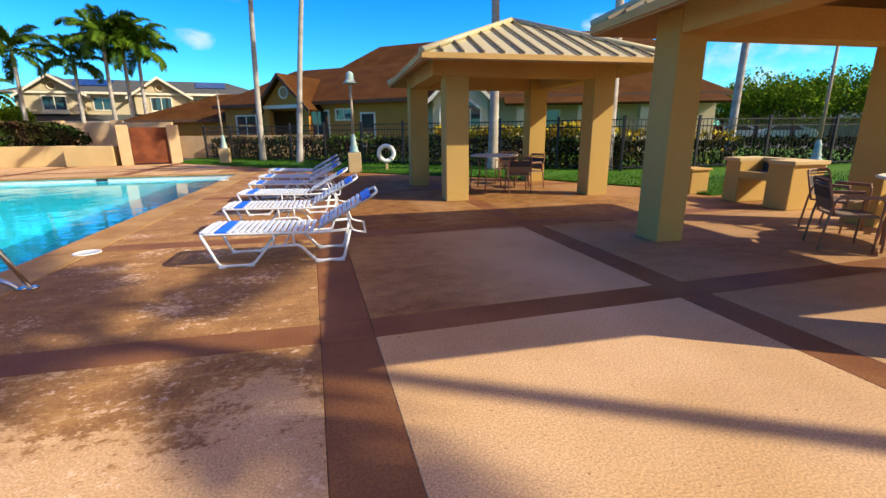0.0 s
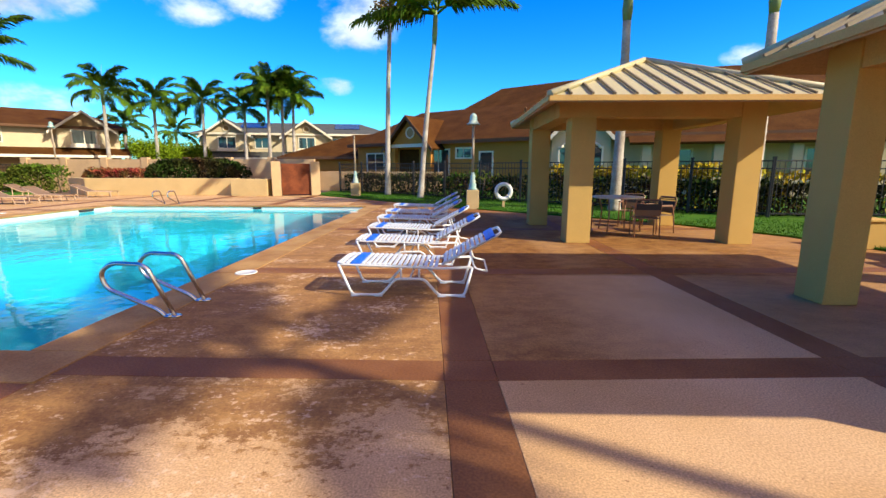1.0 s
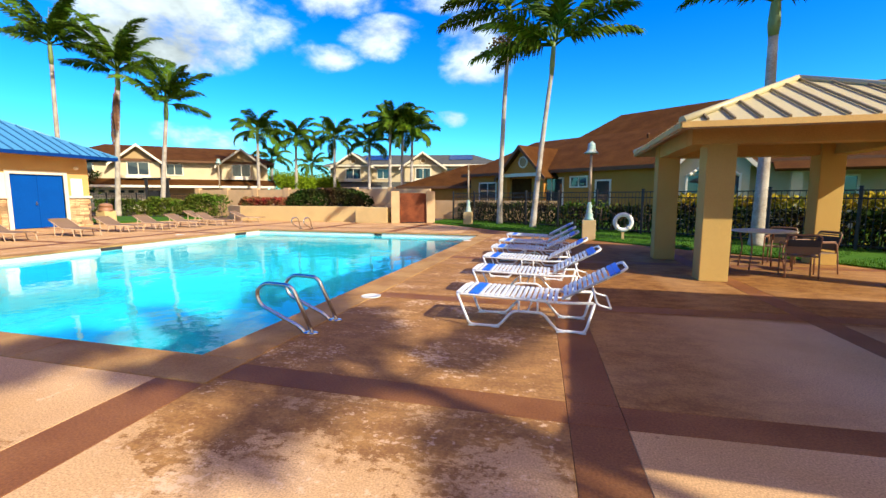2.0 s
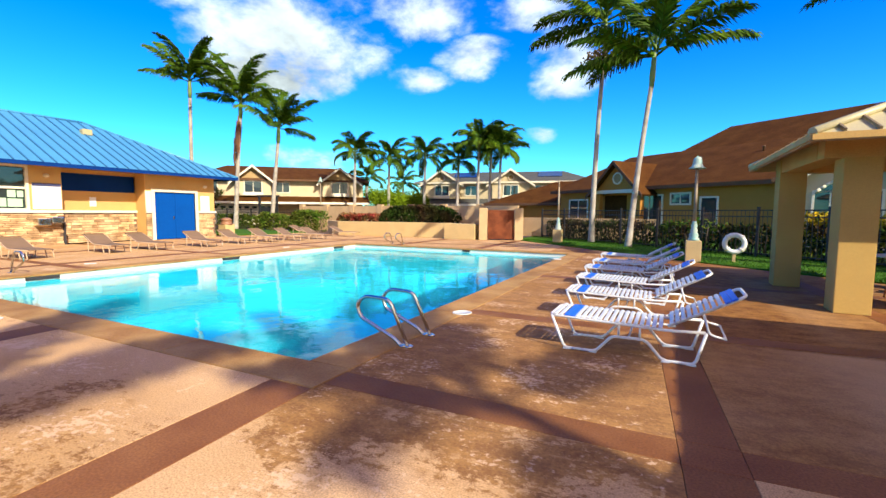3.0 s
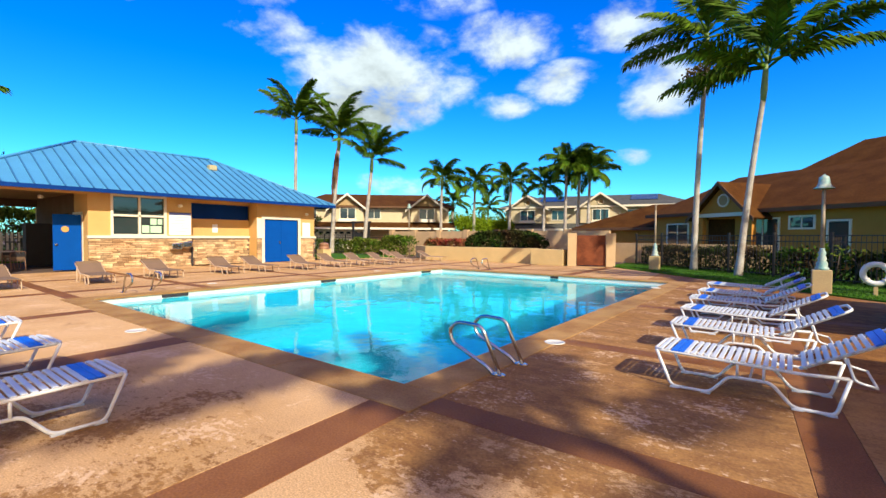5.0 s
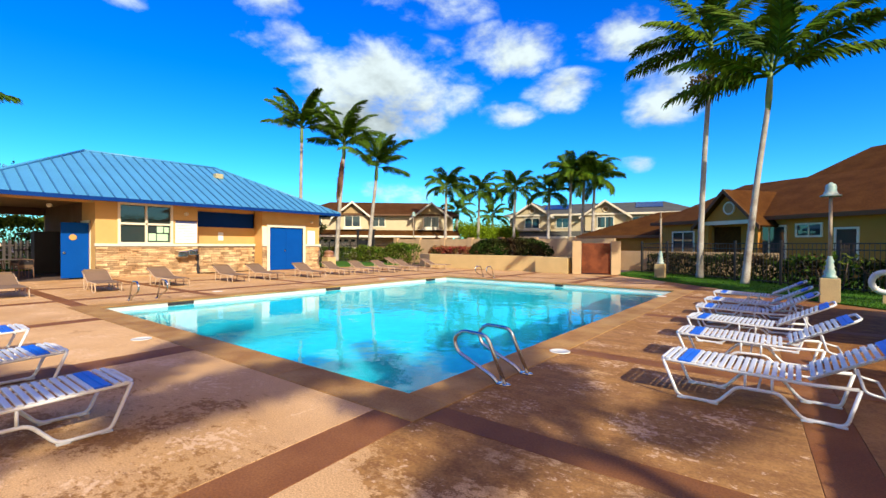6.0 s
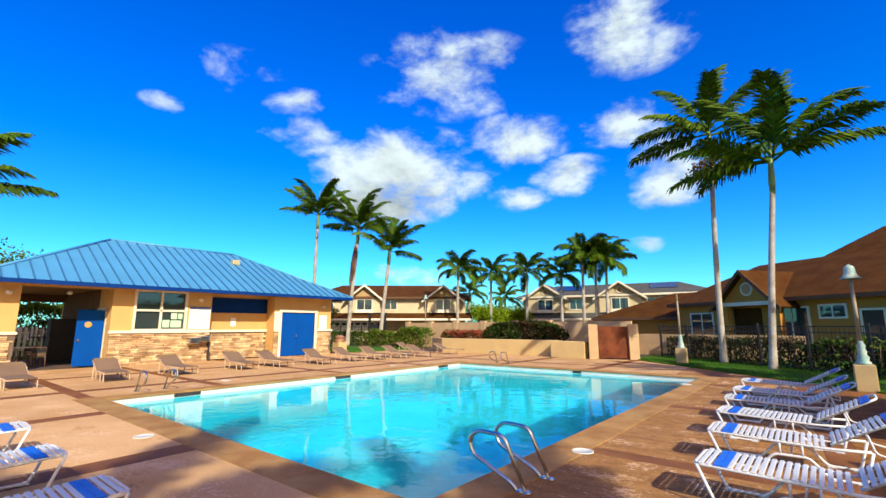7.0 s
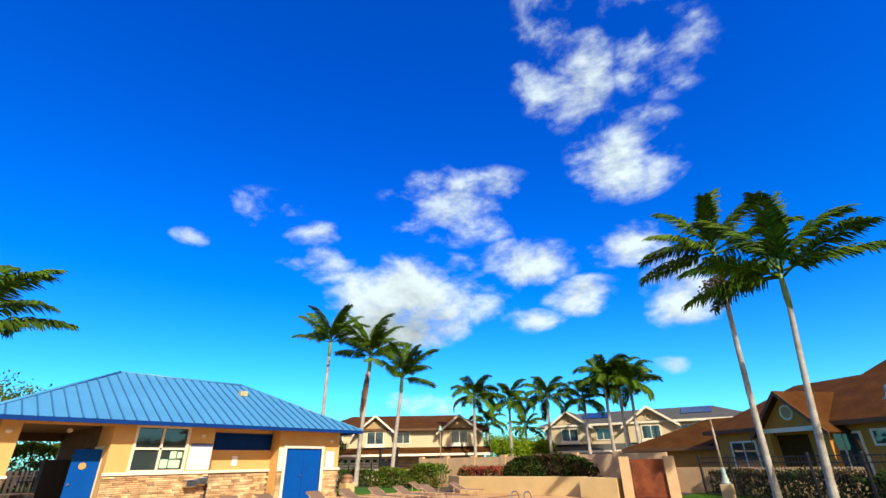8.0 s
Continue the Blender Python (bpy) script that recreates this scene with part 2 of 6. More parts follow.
M = {
    "band": mat("stained_concrete", (0.175, 0.062, 0.017), 0.65, vary=0.3, grain=70, patch=1.4, bump=0.3, colour2=(0.27, 0.118, 0.040), spec=0.18, each=0.08),
    "coping": mat("coping_concrete", (0.42, 0.25, 0.085), 0.7, vary=0.25, grain=80, patch=1.8, bump=0.3, colour2=(0.28, 0.14, 0.045), spec=0.15, each=0.07),
    "joint": mat("joint", (0.22, 0.10, 0.05), 0.9),
    "soil": mat("soil", (0.12, 0.07, 0.045), 0.95),
    "plaster": mat("pool_plaster", (0.010, 0.52, 0.64), 0.6, vary=0.12, grain=6, patch=0.6, bump=0.05),
    "tile": mat("waterline_tile", (0.70, 0.69, 0.60), 0.3, vary=0.1, grain=20, bump=0.05),
    "stucco": mat("stucco", (0.52, 0.325, 0.090), 0.85, vary=0.12, grain=120, patch=1.0, bump=0.35, spec=0.2),
    "stucco_wall": mat("clubhouse_stucco", (0.66, 0.40, 0.14), 0.85, vary=0.12, grain=120, patch=1.0, bump=0.35, spec=0.2),
    "beam": mat("beam_paint", (0.54, 0.33, 0.10), 0.7, vary=0.12, grain=60, bump=0.15, spec=0.25),
    "ceiling": mat("soffit_boards", (0.42, 0.26, 0.11), 0.75, vary=0.2, grain=50, bump=0.2),
    "roof_cream": mat("cream_metal_roof", (0.47, 0.41, 0.22), 0.45, vary=0.10, grain=30, patch=0.8, bump=0.05),
    "roof_blue": mat("blue_metal_roof", (0.075, 0.29, 0.52), 0.38, vary=0.12, grain=25, patch=0.6, bump=0.05),
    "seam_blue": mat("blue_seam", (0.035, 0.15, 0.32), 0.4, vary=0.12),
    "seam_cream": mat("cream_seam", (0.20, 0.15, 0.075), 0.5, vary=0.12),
    "fascia_blue": mat("blue_fascia", (0.003, 0.036, 0.19), 0.5, vary=0.15, spec=0.08),
    "door_blue": mat("blue_door_paint", (0.002, 0.070, 0.34), 0.5, vary=0.1, grain=25, bump=0.05, spec=0.06),
    "trim": mat("cream_trim", (0.80, 0.72, 0.54), 0.6, vary=0.08, bump=0.08),
    "stone": mat("ledge_stone", (0.66, 0.47, 0.26), 0.85, vary=0.35, grain=30, patch=2.2, bump=0.6, each=0.42, colour2=(0.46, 0.27, 0.13), spec=0.15),
    "mortar": mat("mortar", (0.20, 0.13, 0.085), 0.95),
    "white": mat("white_enamel", (0.70, 0.70, 0.67), 0.35, vary=0.05, grain=30, bump=0.03),
    "strap": mat("white_vinyl_strap", (0.60, 0.64, 0.66), 0.4, vary=0.06, grain=50, bump=0.05),
    "strap_blue": mat("blue_vinyl_strap", (0.01, 0.125, 0.66), 0.4, vary=0.1, grain=50, bump=0.05),
    "tan_frame": mat("tan_enamel", (0.52, 0.36, 0.22), 0.5, vary=0.1),
    "sling": mat("tan_sling_mesh", (0.20, 0.125, 0.07), 0.8, vary=0.15, grain=150, bump=0.2),
    "steel": mat("stainless_steel", (0.62, 0.62, 0.60), 0.2, metal=1.0, vary=0.08, bump=0.02),
    "black": mat("black_painted_steel", (0.012, 0.013, 0.015), 0.45, vary=0.2, bump=0.05),
    "dark": mat("dark_interior", (0.03, 0.028, 0.03), 0.7, vary=0.2),
    "bronze": mat("bronze_enamel", (0.30, 0.145, 0.075), 0.5, vary=0.15),
    "green_cast": mat("verdigris_lamp_paint", (0.18, 0.37, 0.34), 0.55, vary=0.2, grain=30, patch=6.0, bump=0.2, colour2=(0.42, 0.46, 0.38)),
    "post_grey": mat("weathered_post", (0.38, 0.30, 0.20), 0.7, vary=0.25, patch=5.0),
    "plinth": mat("cast_plinth", (0.50, 0.36, 0.165), 0.85, vary=0.15, bump=0.3),
    "grass": mat("lawn", (0.038, 0.125, 0.004), 0.9, vary=0.4, grain=60, patch=0.9, bump=0.6, colour2=(0.062, 0.15, 0.008), spec=0.15),
    "blade": mat("grass_blades", (0.044, 0.135, 0.004), 0.8, vary=0.2, island=0.4, spec=0.2, bump=0),
    "leaf": mat("hedge_leaf", (0.020, 0.048, 0.005), 0.85, spec=0.08, vary=0.2, grain=20, patch=0.9, island=0.7, bump=0, colour2=(0.042, 0.022, 0.012)),
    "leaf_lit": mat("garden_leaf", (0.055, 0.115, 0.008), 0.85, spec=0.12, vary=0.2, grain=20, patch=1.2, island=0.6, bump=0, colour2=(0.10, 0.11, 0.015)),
    "leaf_gold": mat("croton_leaf", (0.42, 0.27, 0.008), 0.85, spec=0.15, vary=0.2, grain=20, island=0.5, bump=0, colour2=(0.30, 0.30, 0.02)),
    "leaf_red": mat("red_shrub_leaf", (0.30, 0.030, 0.03), 0.85, spec=0.12, vary=0.2, grain=20, island=0.5, bump=0, colour2=(0.10, 0.10, 0.025)),
    "leaf_tree": mat("tree_leaf", (0.17, 0.26, 0.008), 0.85, vary=0.2, grain=10, island=0.5, bump=0, spec=0.1),
    "frond": mat("palm_frond", (0.034, 0.088, 0.003), 0.7, spec=0.12, vary=0.2, grain=15, island=0.5, bump=0, colour2=(0.075, 0.125, 0.004), each=0.25),
    "fruit": mat("palm_fruit", (0.13, 0.085, 0.012), 0.8, vary=0.25, grain=15, island=0.4, bump=0),
    "frond_dry": mat("dry_frond", (0.20, 0.085, 0.035), 0.8, vary=0.2, grain=15, island=0.3, bump=0),
    "trunk": mat("palm_trunk", (0.46, 0.42, 0.35), 0.85, vary=0.3, grain=30, patch=3.0, bump=0.5, colour2=(0.30, 0.25, 0.19)),
    "crownshaft": mat("palm_crownshaft", (0.16, 0.24, 0.06), 0.5, vary=0.15),
    "bark": mat("tree_bark", (0.12, 0.085, 0.06), 0.9, vary=0.3),
    "shingle": mat("brown_shingle", (0.090, 0.036, 0.006), 0.9, vary=0.3, grain=14, patch=1.2, bump=0.4, colour2=(0.062, 0.022, 0.004), spec=0.1),
    "shingle_grey": mat("grey_shingle", (0.075, 0.078, 0.065), 0.85, vary=0.25, grain=14, patch=1.2, bump=0.4),
    "house_yellow": mat("yellow_stucco", (0.50, 0.225, 0.045), 0.85, vary=0.1, grain=60, bump=0.2, spec=0.12),
    "house_cream": mat("cream_siding", (0.60, 0.49, 0.29), 0.8, vary=0.1, grain=60, bump=0.15),
    # brown of house trim; in the lanai it stands in for shade
    "brown_trim_shade": mat("brown_trim_and_lanai_shade", (0.13, 0.06, 0.022), 0.8, vary=0.15, grain=60, bump=0.15),
    "house_tan": mat("tan_siding", (0.42, 0.28, 0.12), 0.8, vary=0.1, grain=60, bump=0.15),
    "solar": mat("solar_panel", (0.008, 0.018, 0.06), 0.2, vary=0.2, bump=0),
    "gate_rust": mat("rust_gate_panel", (0.20, 0.055, 0.018), 0.7, vary=0.3, grain=30, patch=2.5, colour2=(0.10, 0.026, 0.010), spec=0.2),
    "planter": mat("planter_stucco", (0.60, 0.43, 0.185), 0.85, vary=0.12, grain=90, bump=0.3),
    "wall_tan": mat("garden_wall", (0.60, 0.40, 0.20), 0.85, vary=0.15, grain=60, bump=0.3),
    "paper": mat("notice_board", (0.80, 0.80, 0.78), 0.5, vary=0.04, bump=0),
    "paper_green": mat("green_paper", (0.45, 0.70, 0.45), 0.6, vary=0.05, bump=0),
    "ink": mat("ink", (0.05, 0.06, 0.16), 0.6, bump=0),
    "window": glass("window_glass", (0.03, 0.045, 0.045)),
    "red_car": mat("red_car_paint", (0.16, 0.02, 0.015), 0.25, vary=0.1, bump=0),
    "white_car": mat("white_car_paint", (0.75, 0.77, 0.80), 0.25, vary=0.05, bump=0),
    "rubber": mat("rubber", (0.02, 0.02, 0.02), 0.8),
    "asphalt": mat("asphalt", (0.05, 0.05, 0.05), 0.9, vary=0.2),
    }


def water_material():
    m = bpy.data.materials.new("pool_water")
    m.use_nodes = True
    nt = m.node_tree
    n, l = nt.nodes.new, nt.links.new
    b = nt.nodes["Principled BSDF"]
    b.inputs["Base Color"].default_value = (0.60, 0.95, 1.0, 1)
    b.inputs["Roughness"].default_value = 0.0
    b.inputs["IOR"].default_value = 1.33
    b.inputs["Transmission Weight"].default_value = 1.0
    geo = n("ShaderNodeNewGeometry")
    a, c = n("ShaderNodeTexNoise"), n("ShaderNodeTexNoise")
    a.inputs["Scale"].default_value, a.inputs["Detail"].default_value = 1.4, 2.0
    c.inputs["Scale"].default_value, c.inputs["Detail"].default_value = 6.0, 2.0
    add = n("ShaderNodeMath")
    add.operation = 'MULTIPLY_ADD'
    add.inputs[1].default_value = 0.25
    for t in (a, c):
        l(geo.outputs["Position"], t.inputs["Vector"])
    l(c.outputs["Fac"], add.inputs[0])
    l(a.outputs["Fac"], add.inputs[2])
    bp = n("ShaderNodeBump")
    bp.inputs["Strength"].default_value, bp.inputs["Distance"].default_value = 0.22, 0.04
    l(add.outputs[0], bp.inputs["Height"])
    l(bp.outputs[0], b.inputs["Normal"])
    return m


M["water"] = water_material()


def deck_material():
    """Pink sand-finish concrete with brown stains, flaked sealer towards the pool and painted shelter shade."""
    m = mat("deck_concrete", (0.66, 0.42, 0.21), 0.8, vary=0.38, grain=95, patch=0.9, bump=0.18, colour2=(0.57, 0.345, 0.145), spec=0.12, each=0.05)
    nt = m.node_tree
    n, l = nt.nodes.new, nt.links.new
    b = nt.nodes["Principled BSDF"]
    base = b.inputs["Base Color"].links[0].from_socket
    geo = n("ShaderNodeNewGeometry")
    xyz = n("ShaderNodeSeparateXYZ")
    l(geo.outputs["Position"], xyz.inputs[0])

    def noise_of(scale, detail, stretch=(1, 1, 1), rough=0.6):
        mp = n("ShaderNodeMapping")
        mp.inputs["Scale"].default_value = stretch
        l(geo.outputs["Position"], mp.inputs["Vector"])
        t = n("ShaderNodeTexNoise")
        t.inputs["Scale"].default_value, t.inputs["Detail"].default_value, t.inputs["Roughness"].default_value = scale, detail, rough
        l(mp.outputs[0], t.inputs["Vector"])
        return t.outputs["Fac"]

    def step(v, lo, hi, to0=0.0, to1=1.0):
        r = n("ShaderNodeMapRange")
        r.interpolation_type = 'SMOOTHSTEP'
        r.inputs["From Min"].default_value, r.inputs["From Max"].default_value = lo, hi
        r.inputs["To Min"].default_value, r.inputs["To Max"].default_value = to0, to1
        l(v, r.inputs["Value"])
        return r.outputs["Result"]

    def mul(a, c):
        k = n("ShaderNodeMath")
        k.operation = 'MULTIPLY'
        for i, v in enumerate((a, c)):
            if isinstance(v, (int, float)):
                k.inputs[i].default_value = v
            else:
                l(v, k.inputs[i])
        return k.outputs[0]
    # sealer worn to brown flakes beside the pool and along the cross band
    def add(a, c):
        k = n("ShaderNodeMath")
        k.operation = 'ADD'
        for i, v in enumerate((a, c)):
            if isinstance(v, (int, float)):
                k.inputs[i].default_value = v
            else:
                l(v, k.inputs[i])
        return k.outputs[0]
    across = add(xyz.outputs["X"], mul(add(xyz.outputs["Y"], -3.4), 0.062))
    pool_side = step(across, 0.86, 0.82)
    wander = mul(add(noise_of(1.1, 4), -0.5), 1.7)
    edge = step(add(xyz.outputs["Y"], wander), 1.9, 3.2)
    north = step(xyz.outputs["Y"], 3.5, 3.6)
    wide = mul(add(noise_of(1.3, 5), -0.5), 0.95)
    west = step(across, -2.16, -2.20)
    edge_west = mul(step(add(xyz.outputs["Y"], wander), 3.0, 1.9), step(xyz.outputs["X"], -6.5, -4.5))
    edge = add(mul(edge, step(across, -2.20, -2.16)), mul(mul(edge_west, 0.65), west))
    level = add(mul(edge, 0.34), add(mul(north, 0.04), wide))
    flake = step(add(noise_of(13.0, 10, (1, 1.35, 1), 0.78), level), 0.69, 0.78)
    smear = step(add(noise_of(3.2, 6, (1, 2.2, 1), 0.65), mul(level, 0.8)), 0.60, 0.86)
    film = n("ShaderNodeMath")
    film.operation = 'MAXIMUM'
    l(mul(flake, 0.84), film.inputs[0])
    l(mul(smear, 0.62), film.inputs[1])
    stain = mul(mul(pool_side, step(xyz.outputs["X"], -13.0, -11.5, 0.45, 1.0)), film.outputs[0])
    # reddish half panel beside the band; shelter shade painted into the deck colour
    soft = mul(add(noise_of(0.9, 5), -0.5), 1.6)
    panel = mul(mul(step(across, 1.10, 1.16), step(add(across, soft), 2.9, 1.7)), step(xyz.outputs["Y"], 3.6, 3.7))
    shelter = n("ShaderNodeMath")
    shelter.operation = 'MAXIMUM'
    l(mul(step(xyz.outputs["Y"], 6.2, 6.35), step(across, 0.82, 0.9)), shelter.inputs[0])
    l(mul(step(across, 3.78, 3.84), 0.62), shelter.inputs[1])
    stain_shade = mul(add(panel, shelter.outputs[0]), 0.60)
    plain = add(mul(step(noise_of(0.35, 4), 0.40, 0.62), 0.24), add(mul(north, 0.14), stain_shade))
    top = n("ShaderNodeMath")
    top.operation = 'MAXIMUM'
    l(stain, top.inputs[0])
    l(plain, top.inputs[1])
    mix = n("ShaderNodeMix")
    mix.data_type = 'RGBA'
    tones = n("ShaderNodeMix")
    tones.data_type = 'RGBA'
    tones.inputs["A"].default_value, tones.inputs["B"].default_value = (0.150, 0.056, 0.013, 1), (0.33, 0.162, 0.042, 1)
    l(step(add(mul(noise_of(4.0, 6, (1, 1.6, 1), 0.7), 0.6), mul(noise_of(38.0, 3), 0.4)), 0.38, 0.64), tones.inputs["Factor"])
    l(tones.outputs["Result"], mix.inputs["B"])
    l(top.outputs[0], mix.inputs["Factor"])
    l(base, mix.inputs["A"])
    # pale patches where the finish has worn through
    worn = mul(mul(pool_side, step(add(noise_of(17.0, 6, (1, 1.25, 1), 0.7), mul(add(noise_of(1.6, 4), -0.5), 0.9)), 0.60, 0.67)), 0.55)
    mix3 = n("ShaderNodeMix")
    mix3.data_type = 'RGBA'
    mix3.inputs["B"].default_value = (0.74, 0.52, 0.33, 1)
    l(worn, mix3.inputs["Factor"])
    l(mix.outputs["Result"], mix3.inputs["A"])
    # small dark specks and drops
    spot = mul(step(noise_of(30.0, 2), 0.66, 0.74), 0.55)
    mix2 = n("ShaderNodeMix")
    mix2.data_type = 'RGBA'
    mix2.inputs["B"].default_value = (0.16, 0.06, 0.025, 1)
    l(spot, mix2.inputs["Factor"])
    l(mix3.outputs["Result"], mix2.inputs["A"])
    l(mix2.outputs["Result"], b.inputs["Base Color"])
    return m


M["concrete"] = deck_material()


# ---- mesh helpers ----
def box(bm, x0, x1, y0, y1, z0, z1, bevel=0.0):
    r = bmesh.ops.create_cube(bm, size=1.0, matrix=Matrix.Translation(((x0 + x1) / 2, (y0 + y1) / 2, (z0 + z1) / 2)) @ Matrix.Diagonal((abs(x1 - x0), abs(y1 - y0), abs(z1 - z0), 1)))
    if bevel:
        edges = {e for v in r["verts"] for e in v.link_edges}
        bmesh.ops.bevel(bm, geom=list(edges), offset=bevel, segments=2, profile=0.6, affect='EDGES')


def prism(bm, poly, z0, z1):
    """Upright solid over a polygon given in plan."""
    lo = [bm.verts.new((x, y, z0)) for x, y in poly]
    hi = [bm.verts.new((x, y, z1)) for x, y in poly]
    bm.faces.new(hi)
    bm.faces.new(lo[::-1])
    for i in range(len(poly)):
        j = (i + 1) % len(poly)
        bm.faces.new((lo[i], lo[j], hi[j], hi[i]))


def slab(bm, pts, thick):
    """Plate of even thickness whose upper face is the given polygon."""
    pts = [Vector(p) for p in pts]
    nrm = (pts[1] - pts[0]).cross(pts[2] - pts[0]).normalized()
    if nrm.z < 0:
        pts, nrm = pts[::-1], -nrm
    hi = [bm.verts.new(p) for p in pts]
    lo = [bm.verts.new(p - nrm * thick) for p in pts]
    bm.faces.new(hi)
    bm.faces.new(lo[::-1])
    for i in range(len(pts)):
        j = (i + 1) % len(pts)
        bm.faces.new((lo[i], lo[j], hi[j], hi[i]))


def tube(bm, pts, radius, seg=8, closed=False, flat=1.0):
    """Tube along a line of points; radius may be a list. flat squeezes it across."""
    pts = [Vector(p) for p in pts]
    k = len(pts)
    radii = radius if isinstance(radius, (list, tuple)) else [radius] * k
    rings, side = [], None
    for i, p in enumerate(pts):
        a = pts[i - 1] if (i or closed) else None
        b = pts[(i + 1) % k] if (i < k - 1 or closed) else None
        t = ((p - a).normalized() if a is not None else Vector()) + ((b - p).normalized() if b is not None else Vector())
        t = t.normalized() if t.length > 1e-6 else (b - p).normalized()
        if side is None:
            side = t.cross(Vector((0, 0, 1)))
            if side.length < 1e-3:
                side = t.cross(Vector((1, 0, 0)))
        side = (side - t * side.dot(t)).normalized()
        other = t.cross(side)
        rings.append([bm.verts.new(p + (side * math.cos(2 * math.pi * s / seg) + other * flat * math.sin(2 * math.pi * s / seg)) * radii[i]) for s in range(seg)])
    for i in range(k if closed else k - 1):
        r0, r1 = rings[i], rings[(i + 1) % k]
        for s in range(seg):
            f = bm.faces.new((r0[s], r0[(s + 1) % seg], r1[(s + 1) % seg], r1[s]))
            f.smooth = True
    if not closed:
        bm.faces.new(rings[0][::-1])
        bm.faces.new(rings[-1])


def rounded(pts, radius=0.05, steps=4):
    """A polyline with its inner corners rounded."""
    pts = [Vector(p) for p in pts]
    out = [pts[0]]
    for a, b, c in zip(pts, pts[1:], pts[2:]):
        r = min(radius, (a - b).length * 0.45, (c - b).length * 0.45)
        p, q = b + (a - b).normalized() * r, b + (c - b).normalized() * r
        for i in range(steps + 1):
            u = i / steps
            out.append(p.lerp(b, u).lerp(b.lerp(q, u), u))
    return out + [pts[-1]]


def lathe(bm, profile, seg=20, centre=(0, 0)):
    """Turned solid from (radius, z) pairs."""
    rings = [[bm.verts.new((centre[0] + r * math.cos(2 * math.pi * s / seg), centre[1] + r * math.sin(2 * math.pi * s / seg), z)) for s in range(seg)] for r, z in profile]
    for a, b in zip(rings, rings[1:]):
        for s in range(seg):
            f = bm.faces.new((a[s], a[(s + 1) % seg], b[(s + 1) % seg], b[s]))
            f.smooth = True
    bm.faces.new(rings[0][::-1])
    bm.faces.new(rings[-1])


def mesh_of(bm, name, material):
    bmesh.ops.recalc_face_normals(bm, faces=bm.faces)
    me = bpy.data.meshes.new(name)
    bm.to_mesh(me)
    bm.free()
    for m in material if isinstance(material, (list, tuple)) else [material]:
        me.materials.append(m)
    return me


def part(name, bm, material, parent=None, label=""):
    ob = new(name, mesh_of(bm, name, material))
    ob.parent = parent
    return tagged(ob, label)


def share(name, me, parent, m=None):
    """One more object on a mesh that others use too."""
    ob = new(name, me)
    ob.parent = parent
    if m is not None:
        ob.matrix_basis = m
    return ob


def made(build, *args, **kw):
    bm = bmesh.new()
    build(bm, *args, **kw)
    return bm


def thing(name, at=None, label="", category="", group="", kind=""):
    ob = new(name)
    ob.empty_display_size = 0.1
    if at is not None:
        ob.matrix_basis = at if isinstance(at, Matrix) else Matrix.Translation(at)
    return tagged(ob, label, category, group, kind)


def boxes(*rows, bevel=0.0):
    bm = bmesh.new()
    for r in rows:
        box(bm, *r, bevel=bevel)
    return bm


def tubes(*rows, seg=8):
    bm = bmesh.new()
    for pts, r in rows:
        tube(bm, pts, r, seg)
    return bm


def leaves(bm, n, where, size, tilt=1.0):
    """n small folded leaves at places given by where()."""
    for _ in range(n):
        p = Vector(where())
        d = Vector((random.gauss(0, 1), random.gauss(0, 1), random.gauss(0, 1) * tilt + 0.3)).normalized()
        s = d.cross(Vector((random.gauss(0, 1), random.gauss(0, 1), random.gauss(0, 1)))).normalized()
        k = size * random.uniform(0.6, 1.3)
        a, b, c, e = p - d * k, p + s * k * 0.45, p + d * k, p - s * k * 0.45
        bm.faces.new([bm.verts.new(v) for v in (a, b, c, e)])


# ---- the pool and its deck ----
PX0, PX1, PY0, PY1 = -11.35, -2.20, 3.72, 16.3
RIM = 0.46


